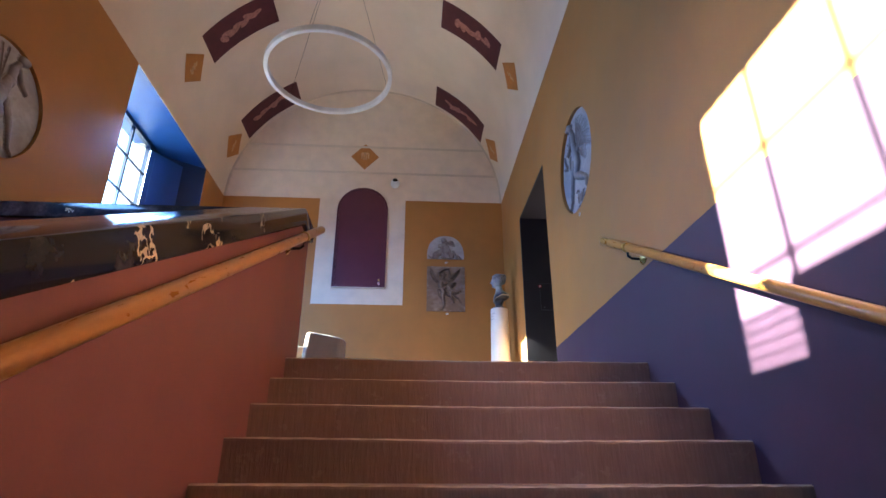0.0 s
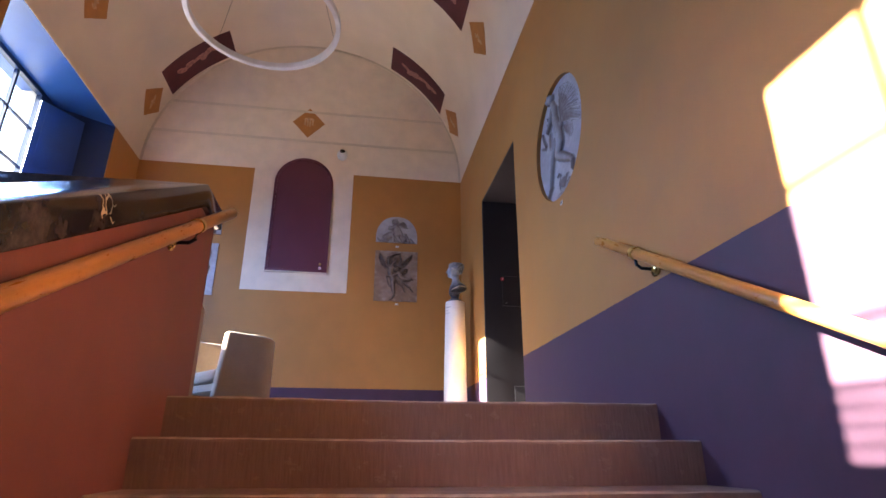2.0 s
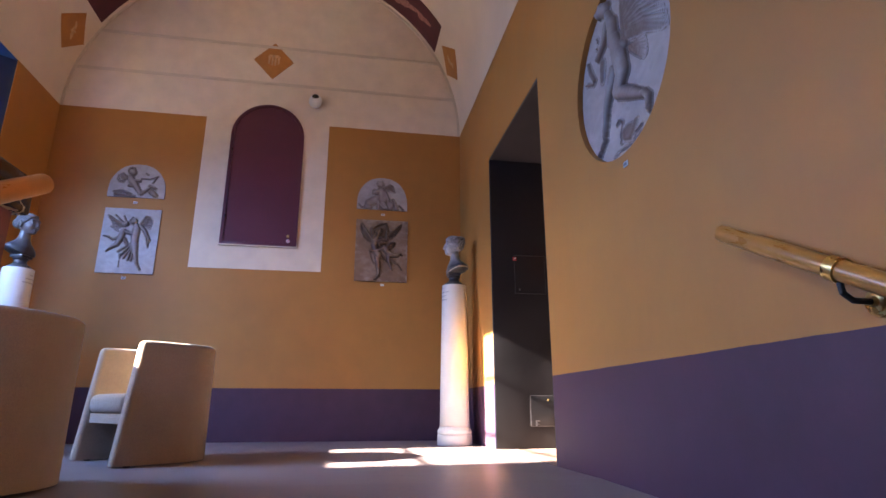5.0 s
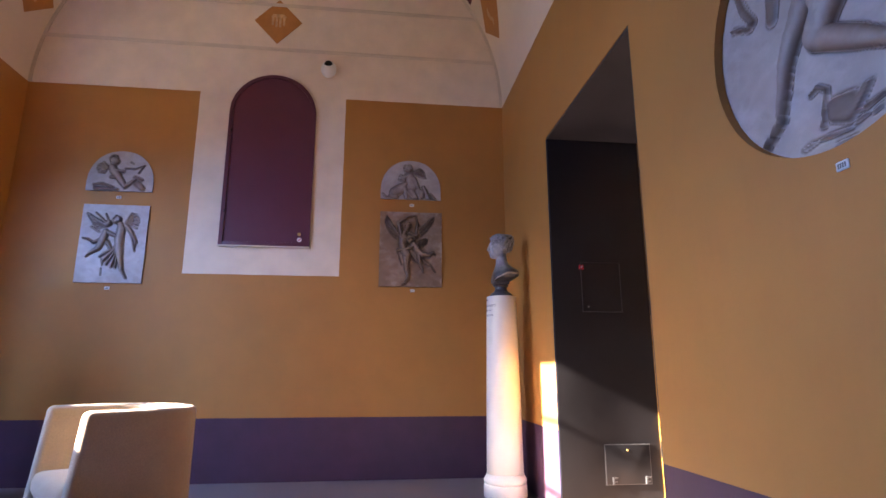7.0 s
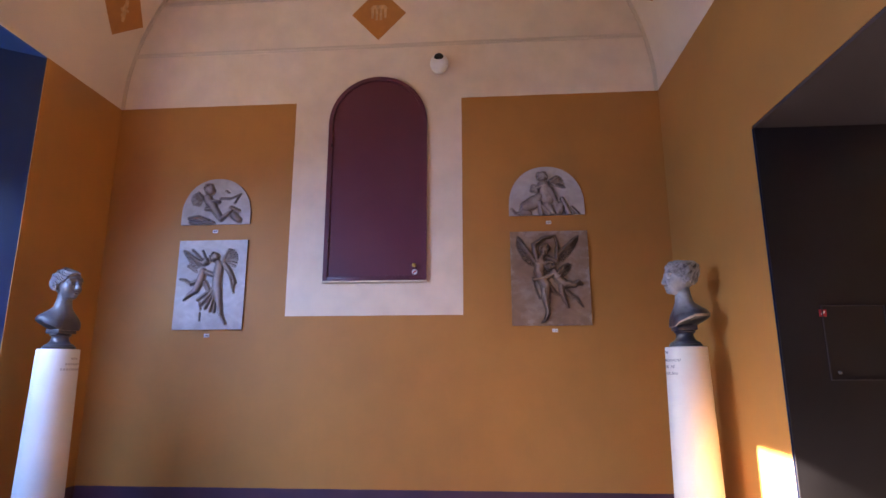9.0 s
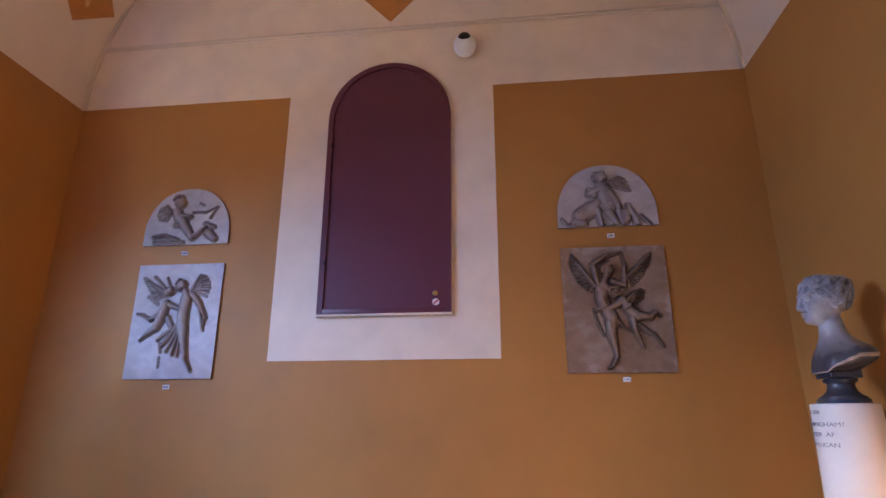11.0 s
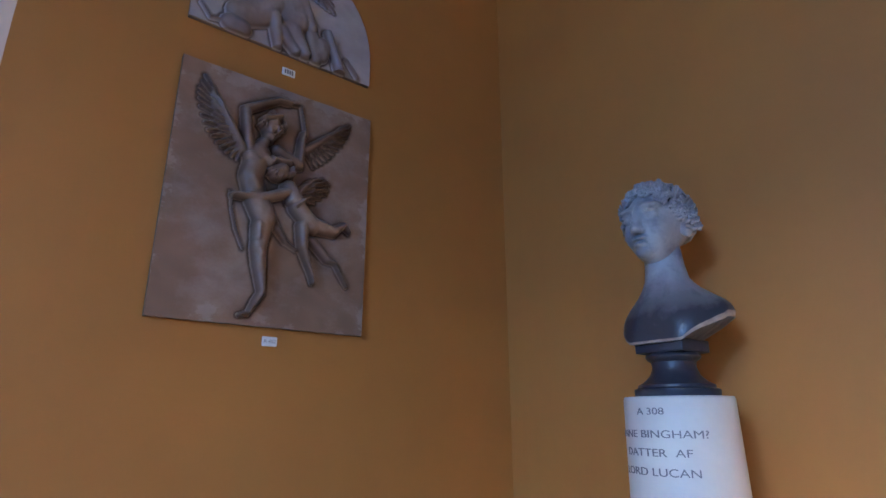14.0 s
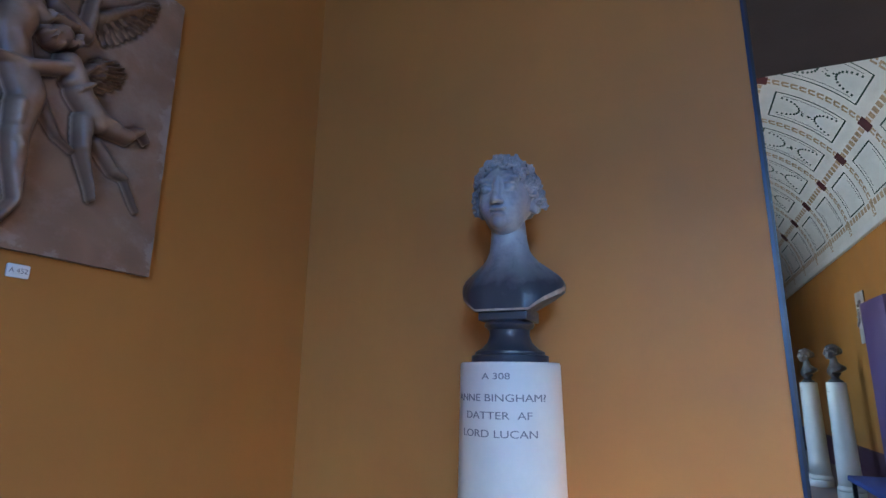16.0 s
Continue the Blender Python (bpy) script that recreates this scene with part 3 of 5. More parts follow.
def handrail(x, y0, y1, z1, wall_x, posts):
    """A round oak rail on brass brackets. y1 is the upper end."""
    z0 = z1 - 0.545 * (y1 - y0)
    rail = thing("handrail", pose(x, y1, z1), "round oiled oak handrail on brass wall brackets", "handrail", "stair handrails")
    d = Vector((0, y0 - y1, z0 - z1))
    pts = [Vector((0, 0, 0)) + d * (k / 30) for k in range(31)]
    part("bar", tube(bmesh.new(), pts, 0.027, 20), M_OAK, rail)
    side = 1 if wall_x > x else -1
    for y in posts:
        k = (y - y1) / (y0 - y1)
        c = d * k
        way = d.normalized()
        bm = tube(bmesh.new(), [c - way * 0.016, c - way * 0.008, c + way * 0.008, c + way * 0.016], 0.0325, 20)
        collar = part("collar", bm, M_BRASS, rail, "brass collar ring")
        reach = abs(wall_x - x)
        bm = tube(bmesh.new(), [c + Vector((0, 0, -0.03)), c + Vector((0, -0.004, -0.06)), c + Vector((side * 0.02, -0.008, -0.078)), c + Vector((side * (reach - 0.02), -0.01, -0.08))], 0.008, 10)
        part("bracket_arm", bm, M_IRON, rail, "black iron arm")
        bm = turned(bmesh.new(), [(0.036, 0.0), (0.036, 0.006), (0.026, 0.009), (0.026, 0.014), (0.014, 0.018), (0.010, 0.026)], 24)
        bmesh.ops.transform(bm, matrix=Matrix.Translation(c + Vector((side * reach, -0.01, -0.08))) @ Euler((0, -side * math.pi / 2, 0)).to_matrix().to_4x4(), verts=bm.verts[:])
        part("rosette", bm, M_BRASS, rail, "turned brass wall plate")
    return rail


handrail(1.352, -1.3, 3.37, 0.873, XE, (2.98, 0.9, -0.9))
handrail(-0.628, -1.3, 3.37, 0.905, XP, (2.85, 0.35, -1.0))

# ---- doorway to the gallery ----
door = tagged(new("door_1"), "doorway lined with black-brown panelling, its grey leaf open", "doorway", "", "structure")
part("far_lining", boxed(XE + 0.004, 2.15, 6.590, 6.604, 0.0, 2.63), M_DOORDARK, door, "black-brown panelled lining")
part("near_lining", boxed(XE + 0.004, 2.15, 5.202, 5.215, 0.0, 2.63), M_DOORDARK, door)
part("soffit", boxed(XE + 0.004, 2.15, 5.215, 6.590, 2.612, 2.66), M_SOFFIT, door, "dark grey mottled soffit")
part("edge_strip", boxed(XE - 0.002, XE + 0.004, 6.598, 6.606, 0.0, 2.612), M_DARKBLUE, door, "thin blue painted edge")
part("threshold", boxed(XE + 0.002, 2.16, 5.202, 6.604, -0.28, 0.004), M_STAIR, door)
hatch = part("wall_hatch", boxed(1.757, 2.065, 6.580, 6.590, 0.185, 0.432, bevel=0.002), M_DOORDARK, door, "small black service hatch")
bm = boxed(1.752, 1.757, 6.584, 6.590, 0.180, 0.437)
box(bm, 2.065, 2.070, 6.584, 6.590, 0.180, 0.437)
box(bm, 1.757, 2.065, 6.584, 6.590, 0.432, 0.437)
box(bm, 1.757, 2.065, 6.584, 6.590, 0.180, 0.185)
part("hatch_frame", bm, M_LEAF, door)
for x in (1.80, 2.03):
    bm = boxed(x - 0.006, x + 0.006, 6.573, 6.580, 0.185, 0.232)
    box(bm, x + 0.006, x + 0.03, 6.575, 6.580, 0.220, 0.230)
    box(bm, x + 0.006, x + 0.026, 6.575, 6.580, 0.196, 0.204)
    part("hinge", bm, M_LEAF, hatch)
part("lock", turned(bmesh.new(), [(0.008, 0.0), (0.008, 0.006)], 12), M_BRASS, hatch).matrix_world = pose(1.91, 6.580, 0.40, 90)
bm = boxed(1.66, 1.943, 6.582, 6.590, 1.322, 1.328)
for a in ((1.66, 1.943, 1.676, 1.680), ):
    box(bm, a[0], a[1], 6.584, 6.590, a[2], a[3])
box(bm, 1.655, 1.659, 6.584, 6.590, 1.322, 1.680)
box(bm, 1.943, 1.947, 6.584, 6.590, 1.322, 1.680)
part("panel_beading", bm, M_SOFFIT, door)
part("catch", turned(bmesh.new(), [(0.007, 0.0), (0.007, 0.01)], 12), M_LEAF, door).matrix_world = pose(1.70, 6.590, 1.36, 90)
leaf = part("door_leaf", boxed(2.165, 3.02, 6.575, 6.62, 0.02, 2.59, bevel=0.003), M_LEAF, door, "grey painted open door leaf")
for z0, z1 in ((0.2, 0.85), (1.0, 1.75), (1.9, 2.45)):
    bm = boxed(2.30, 2.90, 6.566, 6.575, z0, z1, bevel=0.006)
    box(bm, 2.34, 2.86, 6.560, 6.566, z0 + 0.04, z1 - 0.04, bevel=0.003)
    part("raised_panel", bm, M_LEAF, leaf)
part("leaf_edge", boxed(2.152, 2.165, 6.578, 6.617, 0.02, 2.59), M_OAK, leaf, "bare oak edge of the leaf")
for z in (0.35, 1.3, 2.3):
    part("hinge", tube(bmesh.new(), [(2.152, 6.57, z), (2.152, 6.57, z + 0.11)], 0.009, 10), M_IRON, leaf)
st = thing("warning_sticker", pose(1.66, 6.5895, 1.642), "small red and white sticker on the dark lining", "sticker")
part("backing", boxed(-0.017, 0.017, -0.002, 0.0, -0.017, 0.017), M_STICK, st)
part("mark", prism(bmesh.new(), [(-0.010, -0.004), (-0.004, -0.010), (0.012, 0.006), (0.006, 0.012)], "y", -0.0035, -0.002), M_WHITE, st)

# ---- arched hatch on the north wall ----
HX, HW, HS, HB = -0.826, 0.407, 3.360, 2.046


def arched(w, foot, spring, rise, n=28):
    return [(-w, foot), (w, foot)] + [(w * math.cos(math.pi * k / n), spring + rise * math.sin(math.pi * k / n)) for k in range(n + 1)]


hd = tagged(new("door_2"), "arched maroon wall hatch with a slim frame, closed", "hatch", "", "structure")
hd.location = (HX, YN, 0)
part("leaf", prism(bmesh.new(), arched(HW - 0.03, HB + 0.03, HS, HW - 0.03), "y", -0.016, -0.002), M_MAROON, hd)
o, i = arched(HW, HB, HS, HW)[1:], arched(HW - 0.034, HB, HS, HW - 0.034)[1:]
bm = prism(bmesh.new(), [(HW, HB)] + o[1:] + [(-HW, HB), (-HW + 0.034, HB)] + i[::-1][:-1] + [(HW - 0.034, HB)], "y", -0.030, -0.001)
bmesh.ops.remove_doubles(bm, verts=bm.verts[:], dist=0.0005)
part("frame", bm, M_MAROON, hd)
part("foot_rail", boxed(-HW + 0.034, HW - 0.034, -0.030, -0.001, HB, HB + 0.034, bevel=0.003), M_MAROON, hd)
part("sill", boxed(-HW - 0.005, HW + 0.005, -0.034, -0.001, HB - 0.014, HB - 0.001), M_TRIM, hd)
for z in (2.35, 3.15):
    part("hinge", tube(bmesh.new(), [(-HW + 0.032, -0.032, z), (-HW + 0.032, -0.032, z + 0.03)], 0.006, 8), M_IRON, hd)
bm = turned(bmesh.new(), [(0.010, 0.0), (0.008, 0.012), (0.016, 0.022), (0.017, 0.030), (0.009, 0.038)], 16)
kn = part("knob", bm, M_BRASS, hd, "small brass knob")
kn.location, kn.rotation_euler = (0.313, -0.016, 2.157), (math.pi / 2, 0, 0)
st = thing("round_sticker", pose(HX + 0.314, YN - 0.0165, 2.110), "round red and white sticker below the knob", "sticker")
bm = turned(bmesh.new(), [(0.021, 0.0), (0.021, 0.002)], 24)
bmesh.ops.transform(bm, matrix=pose(0, 0, 0, 90), verts=bm.verts[:])
part("disc", bm, M_WHITE, st)
part("bar", prism(bmesh.new(), [(-0.016, -0.008), (-0.011, -0.015), (0.017, 0.008), (0.011, 0.014)], "y", -0.0035, -0.002), M_STICK, st)

# ---- security camera ----
sc = thing("security_camera", pose(-0.318, YN, 3.86), "small white dome security camera with a black lens", "camera")
part("wall_plate", prism(bmesh.new(), [(0.062 * math.cos(a * math.pi / 16), 0.062 * math.sin(a * math.pi / 16)) for a in range(32)], "y", -0.02, 0.0), M_WHITE, sc)
part("dome", ball(bmesh.new(), 0, -0.045, -0.005, 0.076, 0.06, 0.088, seg=28), M_WHITE, sc)
part("lens", ball(bmesh.new(), 0.0, -0.078, 0.026, 0.044, 0.034, 0.044, seg=24), M_LENS, sc)

# ---- ring lamp ----
rl = thing("ring_lamp", pose(-1.08, 5.40, 3.90), "large white ring lamp hung on thin wires, unlit", "lamp")
R = 0.775


def hoop(r0, r1, z0, z1, n=96):
    bm = bmesh.new()
    rings = [[bm.verts.new((r * math.cos(2 * math.pi * k / n), r * math.sin(2 * math.pi * k / n), z)) for k in range(n)] for r, z in ((r0, z0), (r1, z0), (r1, z1), (r0, z1))]
    for a in range(4):
        p, q = rings[a], rings[(a + 1) % 4]
        for k in range(n):
            bm.faces.new((p[k], p[(k + 1) % n], q[(k + 1) % n], q[k]))
    bmesh.ops.recalc_face_normals(bm, faces=bm.faces[:])
    return bm


part("body", hoop(R - 0.05, R, 0.012, 0.07), M_RING, rl)
part("diffuser", hoop(R - 0.046, R - 0.004, 0.0, 0.012), M_DIFF, rl, "milky white diffuser")
for a in (20, 140, 260):
    x, y = (R - 0.025) * math.cos(radians(a)), (R - 0.025) * math.sin(radians(a))
    top = SPRING + RISE * math.sqrt(1 - ((-1.08 + x * 0.3 - CX) / HALF) ** 2) - 3.90
    part("wire", tube(bmesh.new(), [(x, y, 0.06), (x * 0.3, y * 0.3, top)], 0.0018, 6), M_IRON, rl)
part("ceiling_rose", turned(bmesh.new(), [(0.09, 0.0), (0.09, 0.03), (0.02, 0.045)], 32), M_RING, rl).location = (0, 0, SPRING + RISE * math.sqrt(1 - ((-1.08 - CX) / HALF) ** 2) - 3.90 - 0.035)


# ---- painted fields of the vault ----
def vault_point(a, y, lift=0.0):
    return Vector((CX + (HALF - lift) * math.cos(radians(a)), y, SPRING + (RISE - lift) * math.sin(radians(a))))


def vault_field(bm, corners, lift, n=10):
    """A thin sheet that follows the vault between four corners of angle and length."""
    (a0, y0), (a1, y1), (a2, y2), (a3, y3) = corners
    for depth in (lift, lift - 0.003):
        grid = []
        for i in range(n + 1):
            s = i / n
            row = []
            for j in range(n + 1):
                t = j / n
                a = (a0 * (1 - s) + a1 * s) * (1 - t) + (a3 * (1 - s) + a2 * s) * t
                y = (y0 * (1 - s) + y1 * s) * (1 - t) + (y3 * (1 - s) + y2 * s) * t
                row.append(bm.verts.new(vault_point(a, y, depth)))
            grid.append(row)
        for i in range(n):
            for j in range(n):
                bm.faces.new((grid[i][j], grid[i + 1][j], grid[i + 1][j + 1], grid[i][j + 1]))
    return bm


def vault_figure(bm, a, y, sa, sy, lift, seed):
    """A faint painted figure, kept as loose plain strokes."""
    rnd = random.Random(seed)
    for k in range(7):
        ca, cy = a + (k - 3) / 6 * 0.9 * sa, y + rnd.uniform(-0.10, 0.10) * sy + (k - 3) * 0.03 * sy
        ra, ry = sa * rnd.uniform(0.16, 0.24), sy * rnd.uniform(0.18, 0.30)
        turn = rnd.uniform(0, 3.1)
        vs = []
        for q in range(12):
            u, v = math.cos(q * math.pi / 6), math.sin(q * math.pi / 6) * 0.5
            vs.append(bm.verts.new(vault_point(ca + ra * (u * math.cos(turn) - v * math.sin(turn)), cy + ry * (u * math.sin(turn) + v * math.cos(turn)), lift + k * 0.0003)))
        bm.faces.new(vs)
    return bm


seed = 3
for y in (5.84, 7.67):
    for a0, a1 in ((31, 59.3), (121.8, 151.2)):
        m = tagged(part("vault_painting", vault_field(bmesh.new(), [(a0, y - 0.25), (a1, y - 0.25), (a1, y + 0.26), (a0, y + 0.26)], 0.006, 14), M_MURAL), "dark red painted panel with a faint pale figure on the vault", "mural", "red vault panels")
        part("painted_figure", vault_figure(bmesh.new(), (a0 + a1) / 2, y, 16, 0.3, 0.008, seed), M_FIGURE, m)
        seed += 1
    for a in (22.0, 160.0):
        m = tagged(part("vault_diamond", vault_field(bmesh.new(), [(a - 6.5, y), (a, y - 0.265), (a + 6.5, y), (a, y + 0.265)], 0.006, 8), M_MURAL_O), "orange painted diamond with a pale ornament on the vault", "mural", "orange diamonds")
        part("painted_figure", vault_figure(bmesh.new(), a, y, 4, 0.16, 0.008, seed), M_FIGURE_P, m)
        seed += 1
m = thing("vault_diamond", pose(-0.843, YN, 4.375), "orange painted diamond with a pale ornament on the lunette", "mural", "orange diamonds")
part("field", prism(bmesh.new(), [(-0.235, 0), (0, -0.25), (0.235, 0), (0, 0.25)], "y", -0.004, -0.001), M_MURAL_O, m)
bm = bmesh.new()
for x in (-0.055, -0.018, 0.018, 0.055):
    prism(bm, [(x - 0.010, -0.07 + abs(x) * 0.5), (x + 0.010, -0.07 + abs(x) * 0.5), (x + 0.013, 0.05), (x - 0.013, 0.05)], "y", -0.0055, -0.004)
prism(bm, [(-0.08, 0.05), (0.08, 0.05), (0.05, 0.085), (-0.05, 0.085)], "y", -0.0055, -0.004)
part("ornament", bm, M_FIGURE_P, m)


# ---- reliefs ----
def carved(x, y, strokes):
    """Heights over a field of strokes: tapered round bars half sunk into the ground, their outline cut round with a fine groove."""
    h = np.zeros_like(x)
    away = np.full_like(x, 1.0)
    for x0, y0, r0, x1, y1, r1, top in strokes:
        dx, dy = x1 - x0, y1 - y0
        k = np.clip(((x - x0) * dx + (y - y0) * dy) / max(dx * dx + dy * dy, 1e-9), 0, 1)
        d = np.hypot(x - x0 - k * dx, y - y0 - k * dy)
        r = r0 + (r1 - r0) * k
        away = np.minimum(away, d - r)
        rise = 1.12 * top * np.clip(1 - (d / r) ** 2, 0, None) ** 0.52
        soft = 0.005
        h = np.where(np.abs(h - rise) < soft, np.maximum(h, rise) + (soft - np.abs(h - rise)) ** 2 / (4 * soft), np.maximum(h, rise)) * ((h + rise) > 0)
    return h - 0.0042 * np.exp(-(away / 0.0060) ** 2)


def relief_mesh(name, shape, w, h, strokes, material, thick=0.042, nu=220, nv=250):
    """A plaque in x and z, its face towards -y, with the strokes raised on it."""
    u = np.linspace(-1, 1, nu)
    v = np.linspace(0, 1, nv)
    U, V = np.meshgrid(u, v)
    if shape == "rect":
        X, Z = U * w / 2, (V - 0.5) * h
    elif shape == "lunette":
        top = h * (0.22 + 0.78 * np.sqrt(np.clip(1 - np.abs(U) ** 2.2, 0, 1)))
        X, Z = U * w / 2, V * top
    else:
        X, Z = V * w / 2 * np.cos(U * math.pi), V * w / 2 * np.sin(U * math.pi)
    H = carved(X, Z, strokes)
    rough = np.array([1.6 * noise.noise((px * 26, pz * 20, 1.7)) + 0.7 * noise.noise((px * 70, pz * 60, 4.1)) for px, pz in zip(X.ravel().tolist(), Z.ravel().tolist())]).reshape(X.shape)
    H = H + 0.0020 * rough * np.clip(H / 0.012, 0, 1)
    H = H + 0.0008 * np.sin(X * 41 + 2 * np.sin(Z * 23)) * np.sin(Z * 37 + 1.3)
    verts = [(float(x), float(-thick - q), float(z)) for x, q, z in zip(X.ravel(), H.ravel(), Z.ravel())]
    faces = []
    wrap = shape == "round"
    for j in range(nv - 1):
        for i in range(nu - 1):
            a = j * nu + i
            faces.append((a, a + 1, a + nu + 1, a + nu))
    if wrap:
        rim = [(nv - 1) * nu + i for i in range(nu)]
    else:
        rim = [i for i in range(nu)] + [j * nu + nu - 1 for j in range(1, nv)] + [(nv - 1) * nu + i for i in range(nu - 2, -1, -1)] + [j * nu for j in range(nv - 2, 0, -1)]
    start = len(verts)
    verts += [(verts[i][0], 0.0, verts[i][2]) for i in rim]
    n = len(rim)
    for k in range(n):
        q = (k + 1) % n
        faces.append((rim[k], start + k, start + q, rim[q]))
    me = bpy.data.meshes.new(name)
    me.from_pydata(verts, [], faces)
    me.update()
    bm = bmesh.new()
    bm.from_mesh(me)
    bmesh.ops.remove_doubles(bm, verts=bm.verts[:], dist=0.0002)
    bmesh.ops.recalc_face_normals(bm, faces=bm.faces[:])
    for f in bm.faces:
        f.smooth = True
    for e in bm.edges:
        if len(e.link_faces) == 2 and e.calc_face_angle(0.0) > radians(60):
            e.smooth = False
    bm.to_mesh(me)
    bm.free()
    me.materials.append(material)
    # Height that drives the browning and the painted groove shade.
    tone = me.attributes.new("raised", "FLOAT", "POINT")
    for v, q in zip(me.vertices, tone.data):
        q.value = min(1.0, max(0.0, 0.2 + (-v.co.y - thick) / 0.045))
    return me


EMBRACE = [
    (-0.041, 0.211, 0.034, -0.037, 0.221, 0.034, 0.034), (-0.046, 0.183, 0.020, -0.040, 0.180, 0.018, 0.034), (-0.056, 0.163, 0.022, -0.067, 0.137, 0.030, 0.026),
    (-0.066, 0.121, 0.046, -0.080, 0.057, 0.042, 0.030), (-0.081, 0.052, 0.042, -0.064, 0.001, 0.042, 0.028), (-0.057, -0.016, 0.044, -0.035, -0.057, 0.044, 0.029),
    (-0.034, -0.065, 0.040, -0.041, -0.147, 0.029, 0.030), (-0.041, -0.147, 0.029, -0.034, -0.198, 0.026, 0.028), (-0.034, -0.198, 0.025, -0.023, -0.269, 0.014, 0.026),
    (-0.022, -0.273, 0.014, -0.035, -0.298, 0.014, 0.024), (-0.035, -0.298, 0.014, -0.052, -0.331, 0.009, 0.020), (-0.095, 0.131, 0.022, -0.115, 0.243, 0.019, 0.024),
    (-0.116, 0.253, 0.018, -0.023, 0.314, 0.013, 0.024), (-0.023, 0.314, 0.013, 0.012, 0.315, 0.010, 0.024), (0.005, 0.316, 0.006, 0.048, 0.322, 0.006, 0.014),
    (0.048, 0.322, 0.006, 0.071, 0.226, 0.006, 0.014), (-0.015, 0.150, 0.024, 0.050, 0.123, 0.021, 0.026), (0.055, 0.124, 0.020, 0.057, 0.206, 0.014, 0.026),
    (0.057, 0.206, 0.014, 0.061, 0.231, 0.011, 0.026), (-0.011, -0.060, 0.020, 0.033, -0.117, 0.012, 0.014), (0.033, -0.117, 0.011, 0.068, -0.136, 0.008, 0.012),
]
EMBRACE_CHILD = [
    (-0.009, 0.080, 0.033, -0.001, 0.088, 0.033, 0.042), (0.028, 0.043, 0.030, 0.061, -0.006, 0.032, 0.034), (0.061, -0.011, 0.034, 0.108, -0.055, 0.034, 0.034),
    (0.020, 0.027, 0.020, -0.053, -0.008, 0.016, 0.036), (-0.053, -0.008, 0.016, -0.127, -0.015, 0.010, 0.034), (0.117, -0.053, 0.030, 0.178, -0.060, 0.022, 0.031),
    (0.178, -0.060, 0.021, 0.210, -0.033, 0.012, 0.028), (0.209, -0.031, 0.010, 0.230, -0.052, 0.007, 0.024), (0.080, -0.064, 0.026, 0.084, -0.124, 0.020, 0.028),
    (0.084, -0.124, 0.020, 0.116, -0.205, 0.009, 0.025), (0.111, -0.100, 0.018, 0.161, -0.147, 0.017, 0.022), (0.161, -0.147, 0.016, 0.190, -0.156, 0.011, 0.022),
    (0.190, -0.156, 0.010, 0.217, -0.201, 0.006, 0.018), (-0.130, -0.003, 0.005, -0.122, -0.054, 0.005, 0.012), (-0.122, -0.054, 0.005, -0.106, -0.108, 0.005, 0.012),
    (-0.106, -0.108, 0.005, -0.083, -0.157, 0.004, 0.012),
]
EMBRACE_DETAIL = [
    (0.116, -0.205, 0.009, 0.122, -0.226, 0.007, 0.022), (0.217, -0.201, 0.007, 0.232, -0.222, 0.006, 0.016), (-0.052, -0.331, 0.010, -0.074, -0.338, 0.008, 0.018),
    (-0.092, 0.108, 0.024, -0.078, 0.098, 0.022, 0.034), (-0.050, 0.112, 0.022, -0.036, 0.100, 0.020, 0.034), (-0.082, 0.044, 0.018, -0.066, 0.018, 0.018, 0.033),
    (-0.050, -0.090, 0.022, -0.050, -0.125, 0.018, 0.035), (-0.044, -0.158, 0.014, -0.038, -0.170, 0.013, 0.034), (0.116, -0.050, 0.020, 0.140, -0.050, 0.018, 0.037),
    (0.046, -0.014, 0.012, 0.072, 0.012, 0.008, 0.040), (-0.066, 0.232, 0.012, -0.024, 0.250, 0.012, 0.040), (-0.030, 0.110, 0.012, 0.016, 0.112, 0.012, 0.046),
]
EMBRACE_WING = [
    (-0.114, 0.125, 0.012, -0.234, 0.317, 0.009, 0.017), (-0.114, 0.125, 0.012, -0.243, 0.277, 0.009, 0.017), (-0.114, 0.125, 0.012, -0.242, 0.244, 0.009, 0.017),
    (-0.114, 0.125, 0.012, -0.228, 0.197, 0.009, 0.017), (-0.114, 0.125, 0.012, -0.208, 0.158, 0.009, 0.017), (-0.114, 0.125, 0.012, -0.182, 0.129, 0.009, 0.017),
    (-0.114, 0.125, 0.012, -0.154, 0.107, 0.009, 0.017), (-0.114, 0.125, 0.012, -0.122, 0.094, 0.009, 0.017),
]
EMBRACE_WING_2 = [
    (0.071, 0.177, 0.012, 0.217, 0.314, 0.009, 0.016), (0.071, 0.177, 0.012, 0.214, 0.282, 0.009, 0.016), (0.071, 0.177, 0.012, 0.194, 0.237, 0.009, 0.016),
    (0.071, 0.177, 0.012, 0.164, 0.195, 0.009, 0.016), (0.071, 0.177, 0.012, 0.135, 0.161, 0.009, 0.016), (0.071, 0.177, 0.012, 0.102, 0.131, 0.009, 0.016),
]
EMBRACE_WING_3 = [
    (0.035, 0.002, 0.012, 0.097, 0.089, 0.009, 0.022), (0.035, 0.002, 0.012, 0.137, 0.102, 0.009, 0.022), (0.035, 0.002, 0.012, 0.156, 0.089, 0.009, 0.022),
    (0.035, 0.002, 0.012, 0.148, 0.054, 0.009, 0.022), (0.035, 0.002, 0.012, 0.114, 0.021, 0.009, 0.022), (0.035, 0.002, 0.012, 0.075, -0.003, 0.009, 0.022),
]
